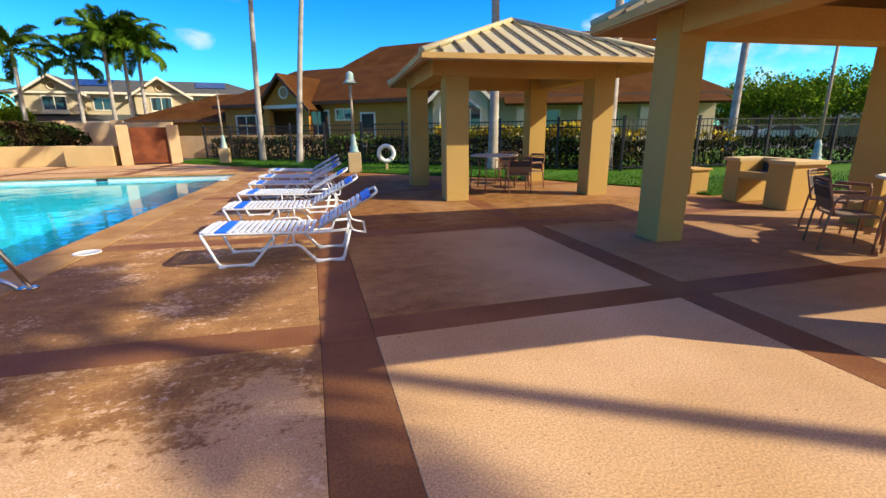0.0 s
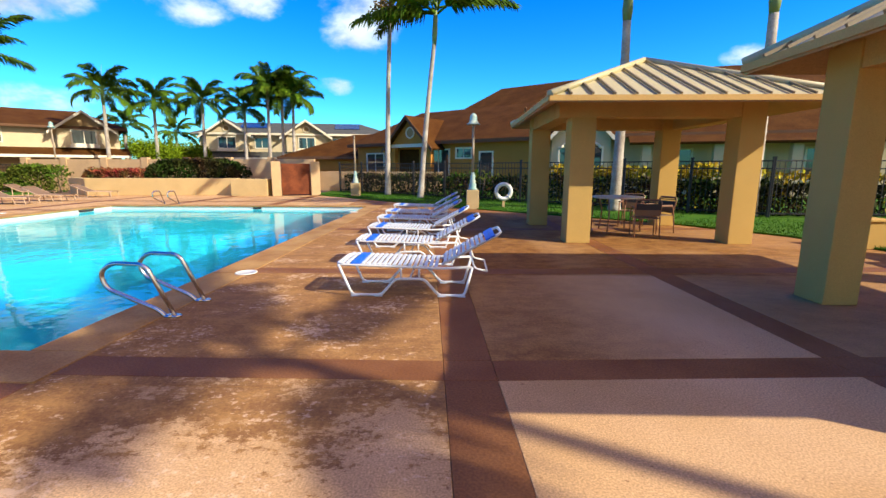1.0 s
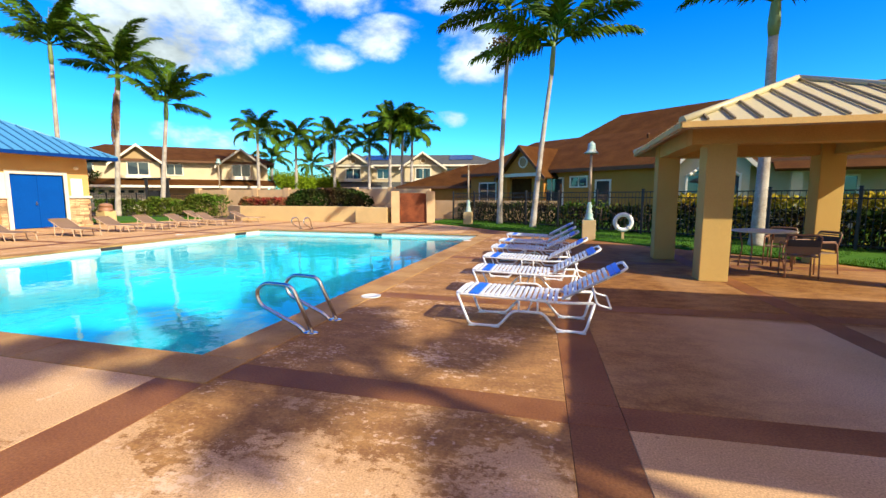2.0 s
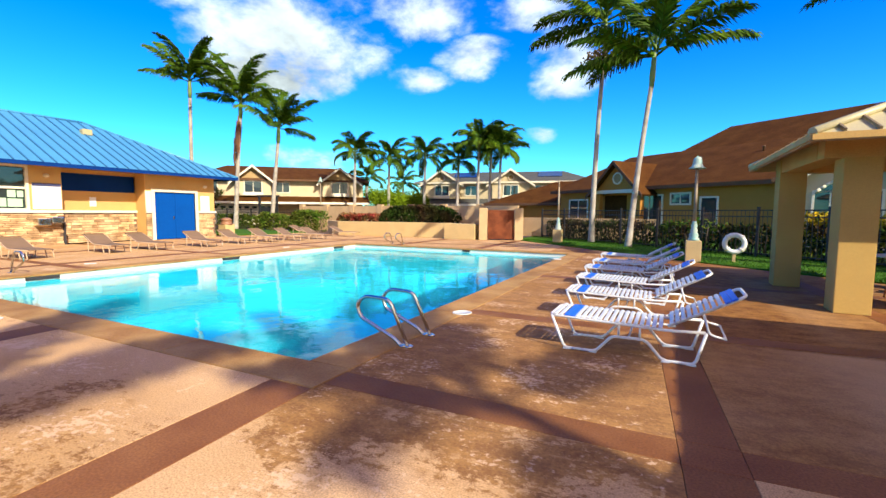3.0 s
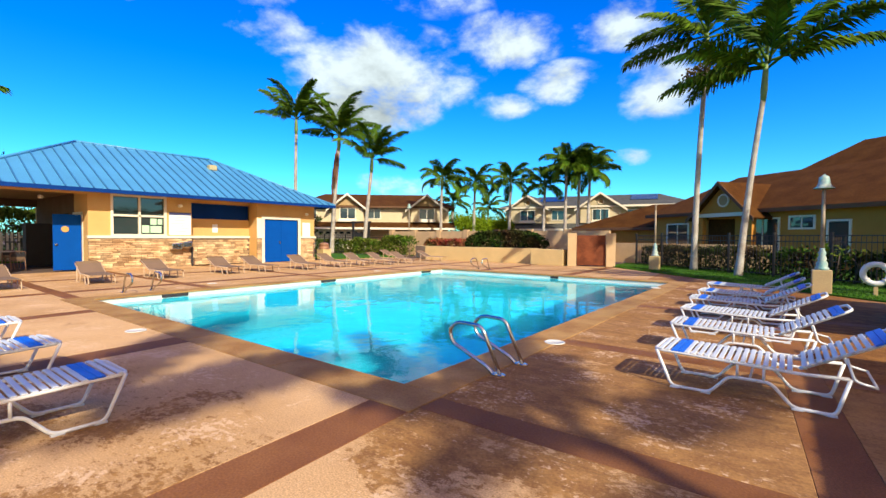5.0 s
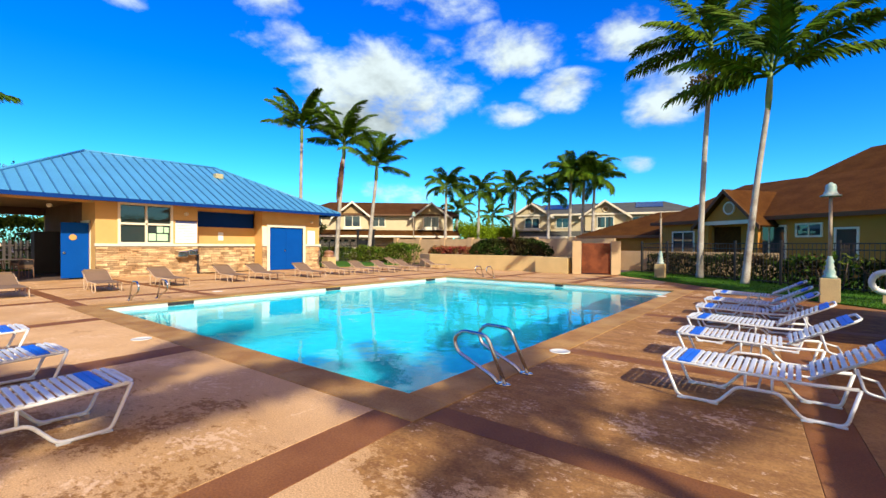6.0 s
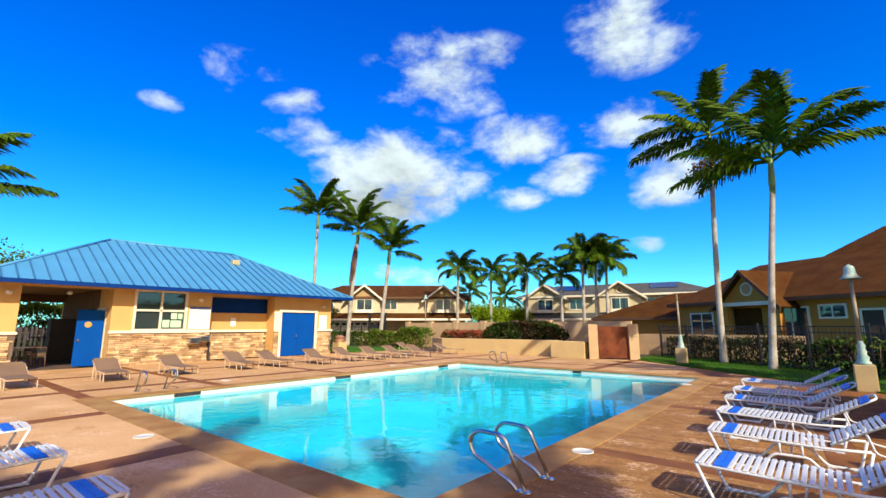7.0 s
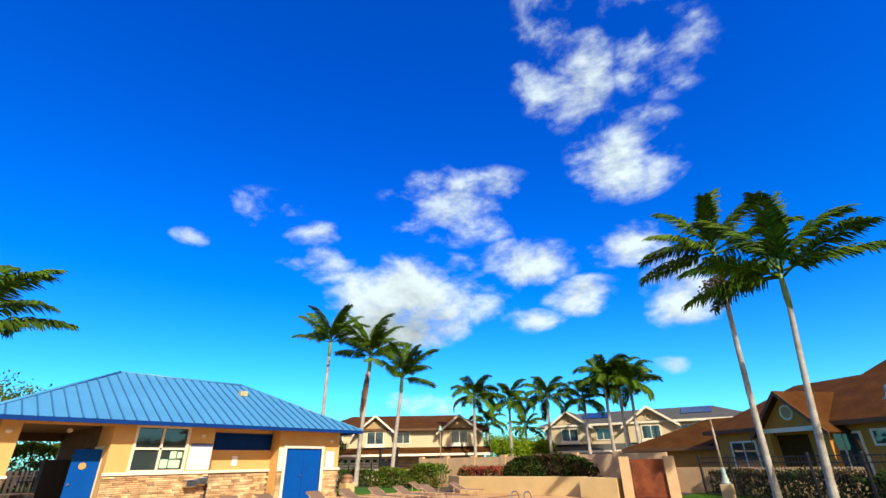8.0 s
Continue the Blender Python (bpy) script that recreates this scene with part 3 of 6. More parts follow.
def pool():
    p = tagged(thing("swimming_pool"), "rectangular swimming pool with bright blue water and white waterline tiles", "pool", kind="structure")
    depth = -1.35
    bm = bmesh.new()
    t = 0.25
    box(bm, PX0 - t, PX1 + t, PY0 - t, PY1 + t, depth - t, depth)
    for a in ((PX0 - t, PX0, PY0 - t, PY1 + t), (PX1, PX1 + t, PY0 - t, PY1 + t), (PX0, PX1, PY0 - t, PY0), (PX0, PX1, PY1, PY1 + t)):
        box(bm, *a, depth, -0.2)
    part("basin", bm, M["plaster"], p)
    bm = bmesh.new()
    for a in ((PX0 - t, PX0, PY0 - t, PY1 + t), (PX1, PX1 + t, PY0 - t, PY1 + t), (PX0, PX1, PY0 - t, PY0), (PX0, PX1, PY1, PY1 + t)):
        box(bm, *a, -0.2, -0.035)
    part("waterline", bm, M["tile"], p, "white waterline tile band")
    bm = bmesh.new()
    v = [bm.verts.new(c) for c in ((PX0, PY0, -0.13), (PX1, PY0, -0.13), (PX1, PY1, -0.13), (PX0, PY1, -0.13))]
    bm.faces.new(v)
    w = part("water", bm, M["water"], p, "clear rippled water")
    w.visible_shadow = False
    # coping, in lengths
    lengths = []
    xs = [PX0 - RIM + i * (PX1 - PX0 + 2 * RIM) / 5 for i in range(6)]
    ys = [PY0 + i * (PY1 - PY0) / 5 for i in range(6)]
    for a, b in zip(xs, xs[1:]):
        lengths += [(a, b, PY0 - RIM, PY0 + 0.03), (a, b, PY1 - 0.03, PY1 + RIM)]
    for a, b in zip(ys, ys[1:]):
        lengths += [(PX0 - RIM, PX0 + 0.03, a + 0.03 * (a == ys[0]), b - 0.03 * (b == ys[-1])), (PX1 - 0.03, PX1 + RIM, a + 0.03 * (a == ys[0]), b - 0.03 * (b == ys[-1]))]
    for a, b, c, d in lengths:
        bm = bmesh.new()
        box(bm, a + 0.003, b - 0.003, c + 0.003, d - 0.003, -0.034, 0.006, bevel=0.008)
        part("coping_stone", bm, M["coping"], p)
    return p


pool()


def ground():
    g = tagged(thing("ground"), "earth under the deck and lawns reaching to the horizon", "ground", kind="structure")
    bm = bmesh.new()
    a, b, c, d = PX0 - 0.3, PX1 + 0.3, PY0 - 0.3, PY1 + 0.3
    R = 1500
    for x0, x1, y0, y1 in ((-R, a, -R, R), (b, R, -R, R), (a, b, -R, c), (a, b, d, R)):
        v = [bm.verts.new((x, y, -0.05)) for x, y in ((x0, y0), (x1, y0), (x1, y1), (x0, y1))]
        bm.faces.new(v)
    part("earth", bm, M["soil"], g)


ground()

BANDS_X = [(-17.3, -16.9), (-13.5, -13.1), (-9.75, -9.35), (-6.05, -5.62), (-2.20, -1.76), (0.83, 1.17), (3.53, 3.82), (8.6, 9.0)]
BANDS_Y = [(-1.2, -0.85), (3.38, 3.68), (6.26, 6.56), (10.3, 10.6), (14.4, 14.7), (18.3, 18.6)]


def skewed(x, y):
    """The bands run slightly off square to the pool."""
    w = 1.0 if y < 3.4 else min(1.0, max(0.0, (x + 1.74) / 2.57))
    return x - 0.062 * (y - 3.4) * w, y + 0.055 * max(0.0, x - 1.0)


def deck():
    g = tagged(thing("deck"), "pinkish exposed concrete pool deck crossed by dark red stained bands", "deck", kind="structure")
    X0, X1, Y0, Y1 = -21.0, 14.0, -7.0, 22.5

    def cuts(bands, lo, hi):
        rows, at = [], lo
        for a, b in bands:
            if a <= lo or b >= hi:
                continue
            rows += [(at, a, False), (a, b, True)]
            at = b
        return rows + [(at, hi, False)]
    a0, a1, b0, b1 = PX0 - RIM, PX1 + RIM, PY0 - RIM, PY1 + RIM
    for x0, x1, bx in cuts(BANDS_X, X0, X1):
        for y0, y1, by in cuts(BANDS_Y, Y0, Y1):
            pieces = [(x0, x1, y0, y1)]
            if x0 < a1 and x1 > a0 and y0 < b1 and y1 > b0:      # cut out the pool
                pieces = []
                if y0 < b0:
                    pieces.append((x0, x1, y0, b0))
                if y1 > b1:
                    pieces.append((x0, x1, b1, y1))
                lo, hi = max(y0, b0), min(y1, b1)
                if x0 < a0:
                    pieces.append((x0, a0, lo, hi))
                if x1 > a1:
                    pieces.append((a1, x1, lo, hi))
            for c, d, e, f in pieces:
                if d - c < 0.02 or f - e < 0.02:
                    continue
                bm = bmesh.new()
                k = 0.0012
                prism(bm, [skewed(*p) for p in ((c + k, e + k), (d - k, e + k), (d - k, f - k), (c + k, f - k))], -0.05, 0.0)
                bmesh.ops.bevel(bm, geom=[v for v in bm.edges if all(q.co.z > -0.01 for q in v.verts)], offset=0.003, segments=1, affect='EDGES')
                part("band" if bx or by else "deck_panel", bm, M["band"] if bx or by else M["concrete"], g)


deck()
EDGE = [(-6.2, 22.9), (-5.0, 21.6), (2.3, 14.6), (6.0, 11.6), (7.4, 9.6), (7.9, 8.0), (14.5, 7.4)]      # where the deck meets the lawn


def lawn():
    bm = bmesh.new()
    prism(bm, EDGE + [(60, 7.4), (60, 60), (-6.2, 60)], -0.04, 0.035)
    ob = part("lawn", bm, M["grass"])
    tagged(ob, "bright green mown lawn along the deck", "lawn", kind="structure")
    bm = bmesh.new()
    prism(bm, [(-60, 23.9), (-20.6, 23.9), (-20.6, 19.5), (-22.5, 18.2), (-60, 18.2)], -0.04, 0.03)
    ob = part("lawn", bm, M["grass"])
    tagged(ob, "strip of green lawn behind the clubhouse", "lawn", kind="structure")
    bm = bmesh.new()
    prism(bm, [(-60, -30), (-30, -30), (-30, 18.2), (-60, 18.2)], -0.04, 0.03)
    ob = part("lawn", bm, M["grass"])
    tagged(ob, "lawn beyond the clubhouse", "lawn", kind="structure")


lawn()


# ---- gazebos ----
def gazebo(x0, x1, y0, y1, cols, eave, rise, label, seams):
    """Hip-roofed shelter. x0..y1: eaves; cols: column boxes."""
    cx, cy = (x0 + x1) / 2, (y0 + y1) / 2
    g = thing("gazebo", (cx, cy, 0), label, "gazebo", "gazebos")

    def loc(x, y, z):
        return (x - cx, y - cy, z)
    under = eave - 0.16
    for a, b, c, d in cols:
        part("column", boxes((a - cx, b - cx, c - cy, d - cy, 0, eave + 0.03), bevel=0.012), M["stucco"], g)
    # ring beams over the columns
    bx0, bx1 = min(c[0] for c in cols) - cx, max(c[1] for c in cols) - cx
    by0, by1 = min(c[2] for c in cols) - cy, max(c[3] for c in cols) - cy
    w = 0.36
    for r in ((bx0 + 0.025, bx1 - 0.025, by0 + 0.02, by0 + w), (bx0 + 0.025, bx1 - 0.025, by1 - w, by1 - 0.02), (bx0 + 0.02, bx0 + w, by0 + w, by1 - w), (bx1 - w, bx1 - 0.02, by0 + w, by1 - w)):
        part("beam", boxes((*r, under - 0.06, eave + 0.12), bevel=0.008), M["beam"], g)
    ex, ey = (x1 - x0) / 2, (y1 - y0) / 2
    # sloping soffit, roof sheets and fascia
    run = min(ex, ey)
    rx, ry = max(ex - run, 0.0), max(ey - run, 0.0)
    top = eave + rise
    C = [(-ex, -ey, eave), (ex, -ey, eave), (ex, ey, eave), (-ex, ey, eave)]
    point = abs(ex - ey) < 0.35          # small roofs rise to one point
    if point:
        rx = ry = 0.0
    if rx > 0.05:
        A, B = (-rx, 0, top), (rx, 0, top)
        sides = [(C[0], C[1], B, A), (C[1], C[2], B), (C[2], C[3], A, B), (C[3], C[0], A)]
    elif ry > 0.05:
        A, B = (0, -ry, top), (0, ry, top)
        sides = [(C[0], C[1], A), (C[1], C[2], B, A), (C[2], C[3], B), (C[3], C[0], A, B)]
    else:
        A = B = (0, 0, top)
        sides = [(C[i], C[(i + 1) % 4], A) for i in range(4)]
    for s in sides:
        bm = bmesh.new()
        slab(bm, s, 0.05)
        part("roof_sheet", bm, M["roof_cream"], g)
        bm = bmesh.new()
        slab(bm, [Vector(v) - Vector((0, 0, 0.065)) for v in s], 0.03)
        part("soffit", bm, M["ceiling"], g)
        e0, e1 = Vector(s[0]), Vector(s[1])
        along = (e1 - e0).normalized()
        inward = Vector((-along.y, along.x, 0))
        length = (e1 - e0).length
        deep = (ey if abs(along.x) > 0.5 else ex) if point else run
        slope = (inward * deep + Vector((0, 0, rise))).normalized()
        count = seams[0] if abs(along.x) > 0.5 else seams[1]
        up = Vector((0, 0, 1))
        nrm = along.cross(slope).normalized()
        nrm = nrm if nrm.z > 0 else -nrm
        for i in range(1, count):
            d = length * i / count
            reach = min(d, length - d, run) * math.hypot(run, rise) / run
            if point:
                reach = (1 - abs(2 * d / length - 1)) * math.hypot(deep, rise)
            if reach < 0.12:
                continue
            p = e0 + along * d + slope * 0.02 + nrm * 0.012
            q = e0 + along * d + slope * (reach - 0.05) + nrm * 0.012
            bm = bmesh.new()
            vs = []
            for base in (p, q):
                for a, h in ((-0.013, 0), (0.013, 0), (0.013, 0.035), (-0.013, 0.035)):
                    vs.append(bm.verts.new(base + along * a + nrm * h))
            for f in ((0, 1, 2, 3), (7, 6, 5, 4), (0, 4, 5, 1), (1, 5, 6, 2), (2, 6, 7, 3), (3, 7, 4, 0)):
                bm.faces.new([vs[j] for j in f])
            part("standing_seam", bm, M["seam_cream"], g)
        # fascia and gutter
        mid = (e0 + e1) / 2
        m = Matrix.Translation(mid) @ Matrix((along, inward, up)).transposed().to_4x4()
        bm = bmesh.new()
        box(bm, -length / 2, length / 2, -0.02, 0.02, -0.07, 0.012)
        f = part("fascia", bm, M["beam"], g)
        f.matrix_basis = m
    hips = [(C[0], A), (C[1], B if rx > 0.05 else A), (C[2], B), (C[3], A if rx > 0.05 else B)]
    if A != B:
        hips.append((A, B))
    for c, a in hips:
        bm = bmesh.new()
        tube(bm, [Vector(c) + Vector((0, 0, 0.03)), Vector(a) + Vector((0, 0, 0.03))], 0.06, 6)
        part("hip_cap", bm, M["roof_cream"], g)
    return g


EAVE = 2.40
gazebo(2.30, 6.90, 7.85, 12.6, [(2.87, 3.29, 8.73, 9.15), (5.70, 6.12, 8.70, 9.12), (2.62, 3.04, 11.3, 11.72), (5.55, 5.97, 11.3, 11.72)], EAVE, 1.0,
       "tan stucco gazebo with four square columns and cream metal hip roof", (14, 13))
gazebo(4.05, 8.65, 1.42, 6.05, [(4.50, 4.84, 5.08, 5.46), (7.66, 8.08, 5.05, 5.47), (4.50, 4.92, 2.14, 2.56), (7.66, 8.08, 2.14, 2.56)], EAVE + 0.03, 1.15,
       "large tan stucco picnic pavilion with square columns shading tables", (18, 14))


# ---- clubhouse ----
def clubhouse():
    F, B = -21.0, -29.2
    y0, y1 = 6.15, 16.75
    g = thing("clubhouse", (F, y0, 0), "tan clubhouse with ledge-stone base and blue metal hip roof", "building")

    def put(name, bm, m, label=""):
        bmesh.ops.translate(bm, verts=bm.verts, vec=(-F, -y0, 0))
        return part(name, bm, m, g, label)
    H = 3.12
    r0, r1, rb = 10.0, 13.2, F - 0.75          # recess of the service hatch
    t = 0.2
    w0, w1, wz0, wz1 = 6.98, 8.86, 1.44, 2.98  # window
    d0, d1, dz = 13.62, 15.66, 2.28            # double door
    for r in ((F - t, F, y0, w0, 0, H), (F - t, F, w1, r0, 0, H), (F - t, F, w0, w1, 0, wz0), (F - t, F, w0, w1, wz1, H),
              (F - t, F, r1, d0, 0, H), (F - t, F, d1, y1, 0, H), (F - t, F, d0, d1, dz, H),
              (rb - t, rb, r0, r1, 0, 2.2), (rb, F - t, r0 - t, r0, 0, H), (rb, F - t, r1, r1 + t, 0, H), (rb - t, rb, r0, r1, 2.95, H),
              (B, F - t, y1 - t, y1, 0, H), (B, B + t, y0, y1 - t, 0, H)):
        put("wall", boxes(r), M["stucco_wall"])
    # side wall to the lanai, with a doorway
    # the inner length is coloured dark brown for the shade in the lanai
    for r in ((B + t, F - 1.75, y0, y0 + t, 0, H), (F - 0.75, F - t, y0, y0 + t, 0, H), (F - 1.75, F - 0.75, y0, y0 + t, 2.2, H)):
        put("wall", boxes(r), M["brown_trim_shade"] if r[0] == B + t else M["stucco_wall"])
    put("hatch_shutter", boxes((rb - t, rb - 0.1, r0, r1, 2.2, 2.95)), M["fascia_blue"], "dark blue roll-down hatch shutter")
    # window
    fw = 0.09
    win = thing("window", None, "four-pane window with cream frame")
    win.parent = g
    for r in ((F - 0.1, F + 0.05, w0 - fw, w0, wz0 - fw, wz1 + fw), (F - 0.1, F + 0.05, w1, w1 + fw, wz0 - fw, wz1 + fw), (F - 0.1, F + 0.05, w0, w1, wz1, wz1 + fw), (F - 0.1, F + 0.05, w0, w1, wz0 - fw, wz0),
              (F - 0.1, F + 0.03, (w0 + w1) / 2 - 0.04, (w0 + w1) / 2 + 0.04, wz0, wz1), (F - 0.1, F + 0.03, w0, w1, 2.17, 2.25)):
        part("frame_bar", boxes(r), M["trim"], win).location = (-F, -y0, 0)
    ym = (w0 + w1) / 2
    for a, b, c, d in ((w0, ym - 0.04, wz0, 2.17), (ym + 0.04, w1, wz0, 2.17), (w0, ym - 0.04, 2.25, wz1), (ym + 0.04, w1, 2.25, wz1)):
        ob = part("pane", boxes((F - 0.06, F - 0.05, a, b, c, d)), M["window"], win)
        ob.location = (-F, -y0, 0)
    for a, b, c, d in ((ym + 0.1, ym + 0.38, 1.5, 1.82), (ym + 0.42, ym + 0.85, 1.5, 1.80), (ym + 0.42, ym + 0.66, 1.85, 2.12), (ym + 0.7, ym + 0.88, 1.86, 2.1)):
        ob = part("paper", boxes((F - 0.048, F - 0.042, a, b, c, d)), M["paper_green"], win, "pale green notice sheet")
        ob.location = (-F, -y0, 0)
    # notice board with a dark heading and unreadable lines
    nb = put("notice_board", boxes((F, F + 0.03, 9.05, 9.96, 1.42, 2.36)), M["paper"], "white notice board with dark blue heading")
    ob = part("heading", boxes((F + 0.031, F + 0.036, 9.05, 9.96, 2.30, 2.42)), M["ink"], nb)
    ob.location = (-F, -y0, 0)
    for i in range(11):
        wdt = 0.78 - 0.22 * ((i * 7) % 5) / 5
        ob = part("text_line", boxes((F + 0.031, F + 0.033, 9.12, 9.12 + wdt, 1.5 + i * 0.07, 1.512 + i * 0.07)), M["ink"], nb)
        ob.location = (-F, -y0, 0)
    put("notice", boxes((rb, rb + 0.015, 11.3, 11.55, 1.55, 1.95)), M["paper"], "small white notice")
    put("notice", boxes((F, F + 0.02, 15.95, 16.45, 1.3, 2.15)), M["paper"], "white rules sign beside the door")
    # double door
    for a, b in ((d0 + 0.012, (d0 + d1) / 2 - 0.006), ((d0 + d1) / 2 + 0.006, d1 - 0.012)):
        leaf = put("door", boxes((F - 0.10, F - 0.05, a, b, 0.012, dz - 0.012), bevel=0.006), M["door_blue"], "bright blue painted steel door leaf")
    ob = part("handle", boxes((F - 0.05, F + 0.005, (d0 + d1) / 2 - 0.14, (d0 + d1) / 2 - 0.08, 0.98, 1.12), bevel=0.01), M["steel"], leaf)
    ob.location = (-F, -y0, 0)
    bm = bmesh.new()
    for r in ((F - 0.1, F + 0.035, d0 - 0.15, d0, 0, dz + 0.14), (F - 0.1, F + 0.035, d1, d1 + 0.15, 0, dz + 0.14), (F - 0.1, F + 0.035, d0, d1, dz, dz + 0.14)):
        box(bm, *r)
    put("door_frame", bm, M["trim"])
    bm = bmesh.new()
    for r in ((F, F + 0.025, r1 + 0.0, d0 - 0.16, 1.34, 2.3),):
        box(bm, *r)
    put("panel", bm, M["trim"], "pale wall panel beside the door")
    # open door of the lanai room
    leaf = put("door", boxes((F - 0.80, F - 0.755, 5.25, 6.13, 0.012, 2.2), bevel=0.006), M["door_blue"], "blue door standing open with a round badge")
    bm = bmesh.new()
    bmesh.ops.create_cone(bm, cap_ends=True, segments=24, radius1=0.12, radius2=0.12, depth=0.02, matrix=Matrix.Translation((F - 0.745 - F, 5.62 - y0, 1.62)) @ Matrix.Rotation(radians(90), 4, 'Y'))
    part("badge", bm, M["beam"], leaf)
    ob = part("handle", boxes((F - 0.755 - F, F - 0.70 - F, 5.30 - y0, 5.38 - y0, 0.98, 1.05), bevel=0.01), M["steel"], leaf)
    put("door_frame", boxes((F - 0.72, F - 0.60, y0 - 0.02, y0 + 0.0, 0, 2.3), (F - 1.9, F - 1.76, y0 - 0.02, y0, 0, 2.3), (F - 1.9, F - 0.6, y0 - 0.02, y0, 2.2, 2.32)), M["trim"])
    put("window", boxes((F - 3.6, F - 2.5, y0 - 0.03, y0, 1.2, 2.3)), M["window"], "dark side window")
    # wall lamps and drinking fountain
    for x, y, z in ((F + 0.06, 9.5, 2.72), (F - 1.2, 5.0, 2.86), (F + 0.06, 3.1, 2.72), (F + 0.06, 16.2, 2.62)):
        bm = bmesh.new()
        bmesh.ops.create_uvsphere(bm, u_segments=12, v_segments=8, radius=0.10, matrix=Matrix.Translation((x, y, z)) @ Matrix.Diagonal((1, 1, 0.8, 1)))
        put("wall_lamp", bm, M["trim"], "round cream lamp")
    f = put("drinking_fountain", boxes((F + 0.03, F + 0.45, 9.0, 9.42, 0.78, 1.06), (F + 0.03, F + 0.40, 9.46, 9.86, 0.86, 1.12), bevel=0.03), M["steel"], "twin stainless steel drinking fountain")
    put("fountain_pipe", boxes((F + 0.03, F + 0.10, 9.95, 10.02, 0.0, 0.9)), M["dark"])
    # lanai pillar, back pillars and half walls
    for a, b, c, d in ((F - 0.5, F, 2.85, 3.42), (B, B + 0.5, 2.85, 3.42)):
        put("pillar", boxes((a, b, c, d, 0, H), bevel=0.012), M["stucco_wall"])
    for i in range(9):
        put("gate_bar", boxes((B + 0.2, B + 0.23, 5.0 + i * 0.14, 5.03 + i * 0.14, 0.05, 1.85)), M["black"])
    for z in (0.1, 1.0, 1.8):
        put("gate_rail", boxes((B + 0.19, B + 0.24, 4.95, y0, z, z + 0.06)), M["black"])
    put("lanai_beam", boxes((F - 0.35, F - 0.05, 3.42, y0, 3.0, H)), M["stucco_wall"])
    # back beam darkened in colour like the shaded lanai wall
    put("lanai_beam", boxes((B, B + 0.3, 2.6, y0, 2.75, H)), M["brown_trim_shade"])
    # plain dark block added inside the lanai, no known piece of furniture
    put("dark_box", boxes((-26.6, -25.9, 5.2, 6.1, 0, 1.9), bevel=0.02), M["dark"], "dark box added in the lanai")
    put("lanai_ceiling", boxes((B, F, 2.6, y0, H, H + 0.06)), M["ceiling"])
    # stone base caps
    for r in ((F, F + 0.10, y0 - 0.04, r0 + 0.0, 1.27, 1.38), (rb, rb + 0.10, r0, r1, 1.27, 1.38), (F, F + 0.10, r1, d0 - 0.15, 1.27, 1.38), (F, F + 0.10, d1 + 0.15, y1 + 0.05, 1.27, 1.38), (F - 0.55, F + 0.06, 2.8, 3.47, 1.27, 1.36)):
        put("cap_ledge", boxes(r), M["trim"])
    for r in ((F, F + 0.02, y0, r0, 0, 1.27), (rb, rb + 0.02, r0, r1, 0, 1.27), (F, F + 0.02, r1, d0 - 0.15, 0, 1.27), (F, F + 0.02, d1 + 0.15, y1, 0, 1.27), (F, F + 0.02, 2.85, 3.42, 0, 1.27)):
        put("stone_backing", boxes(r), M["mortar"])
    rnd = random.Random(4)
    shapes = []
    for wd in (0.22, 0.38, 0.55):
        for ht in (0.062, 0.105):
            bm = bmesh.new()
            box(bm, -0.02, 0.045, 0, wd, 0, ht)
            bmesh.ops.bevel(bm, geom=[e for e in bm.edges if all(v.co.x > 0 for v in e.verts)], offset=0.012, segments=1, affect='EDGES')
            shapes.append((wd, ht, mesh_of(bm, "ledge_stone", M["stone"])))
    for x, a, b in ((F, y0, r0), (rb, r0, r1), (F, r1, d0 - 0.15), (F, d1 + 0.15, y1), (F, 2.85, 3.42)):
        z = 0.0
        while z < 1.2:
            ht = rnd.choice((0.062, 0.062, 0.105))
            if z + ht > 1.27:
                ht = 0.062
            y = a
            while y < b - 0.1:
                options = [s for s in shapes if s[1] == ht and y + s[0] <= b + 0.02]
                if not options:
                    break
                wd, _, me = rnd.choice(options)
                share("ledge_stone", me, g, Matrix.Translation((x + 0.02 + rnd.uniform(-0.015, 0.025) - F, y - y0, z)))
                y += wd + 0.012
            z += ht + 0.01
    # roof
    X0, X1, Y0, Y1, E, R = -29.9, -20.15, 1.9, 17.6, 3.16, 5.62
    run = (X1 - X0) / 2
    cx = (X0 + X1) / 2
    P, Q = (cx, Y0 + run, R), (cx, Y1 - run, R)
    C = [(X0, Y0, E), (X1, Y0, E), (X1, Y1, E), (X0, Y1, E)]
    for s in ((C[0], C[1], P), (C[1], C[2], Q, P), (C[2], C[3], Q), (C[3], C[0], P, Q)):
        bm = bmesh.new()
        slab(bm, s, 0.05)
        put("roof_sheet", bm, M["roof_blue"])
        e0, e1 = Vector(s[0]), Vector(s[1])
        along = (e1 - e0).normalized()
        inward = Vector((-along.y, along.x, 0))
        L = (e1 - e0).length
        slope = (inward * run + Vector((0, 0, R - E))).normalized()
        nrm = along.cross(slope)
        n = int(L / 0.42)
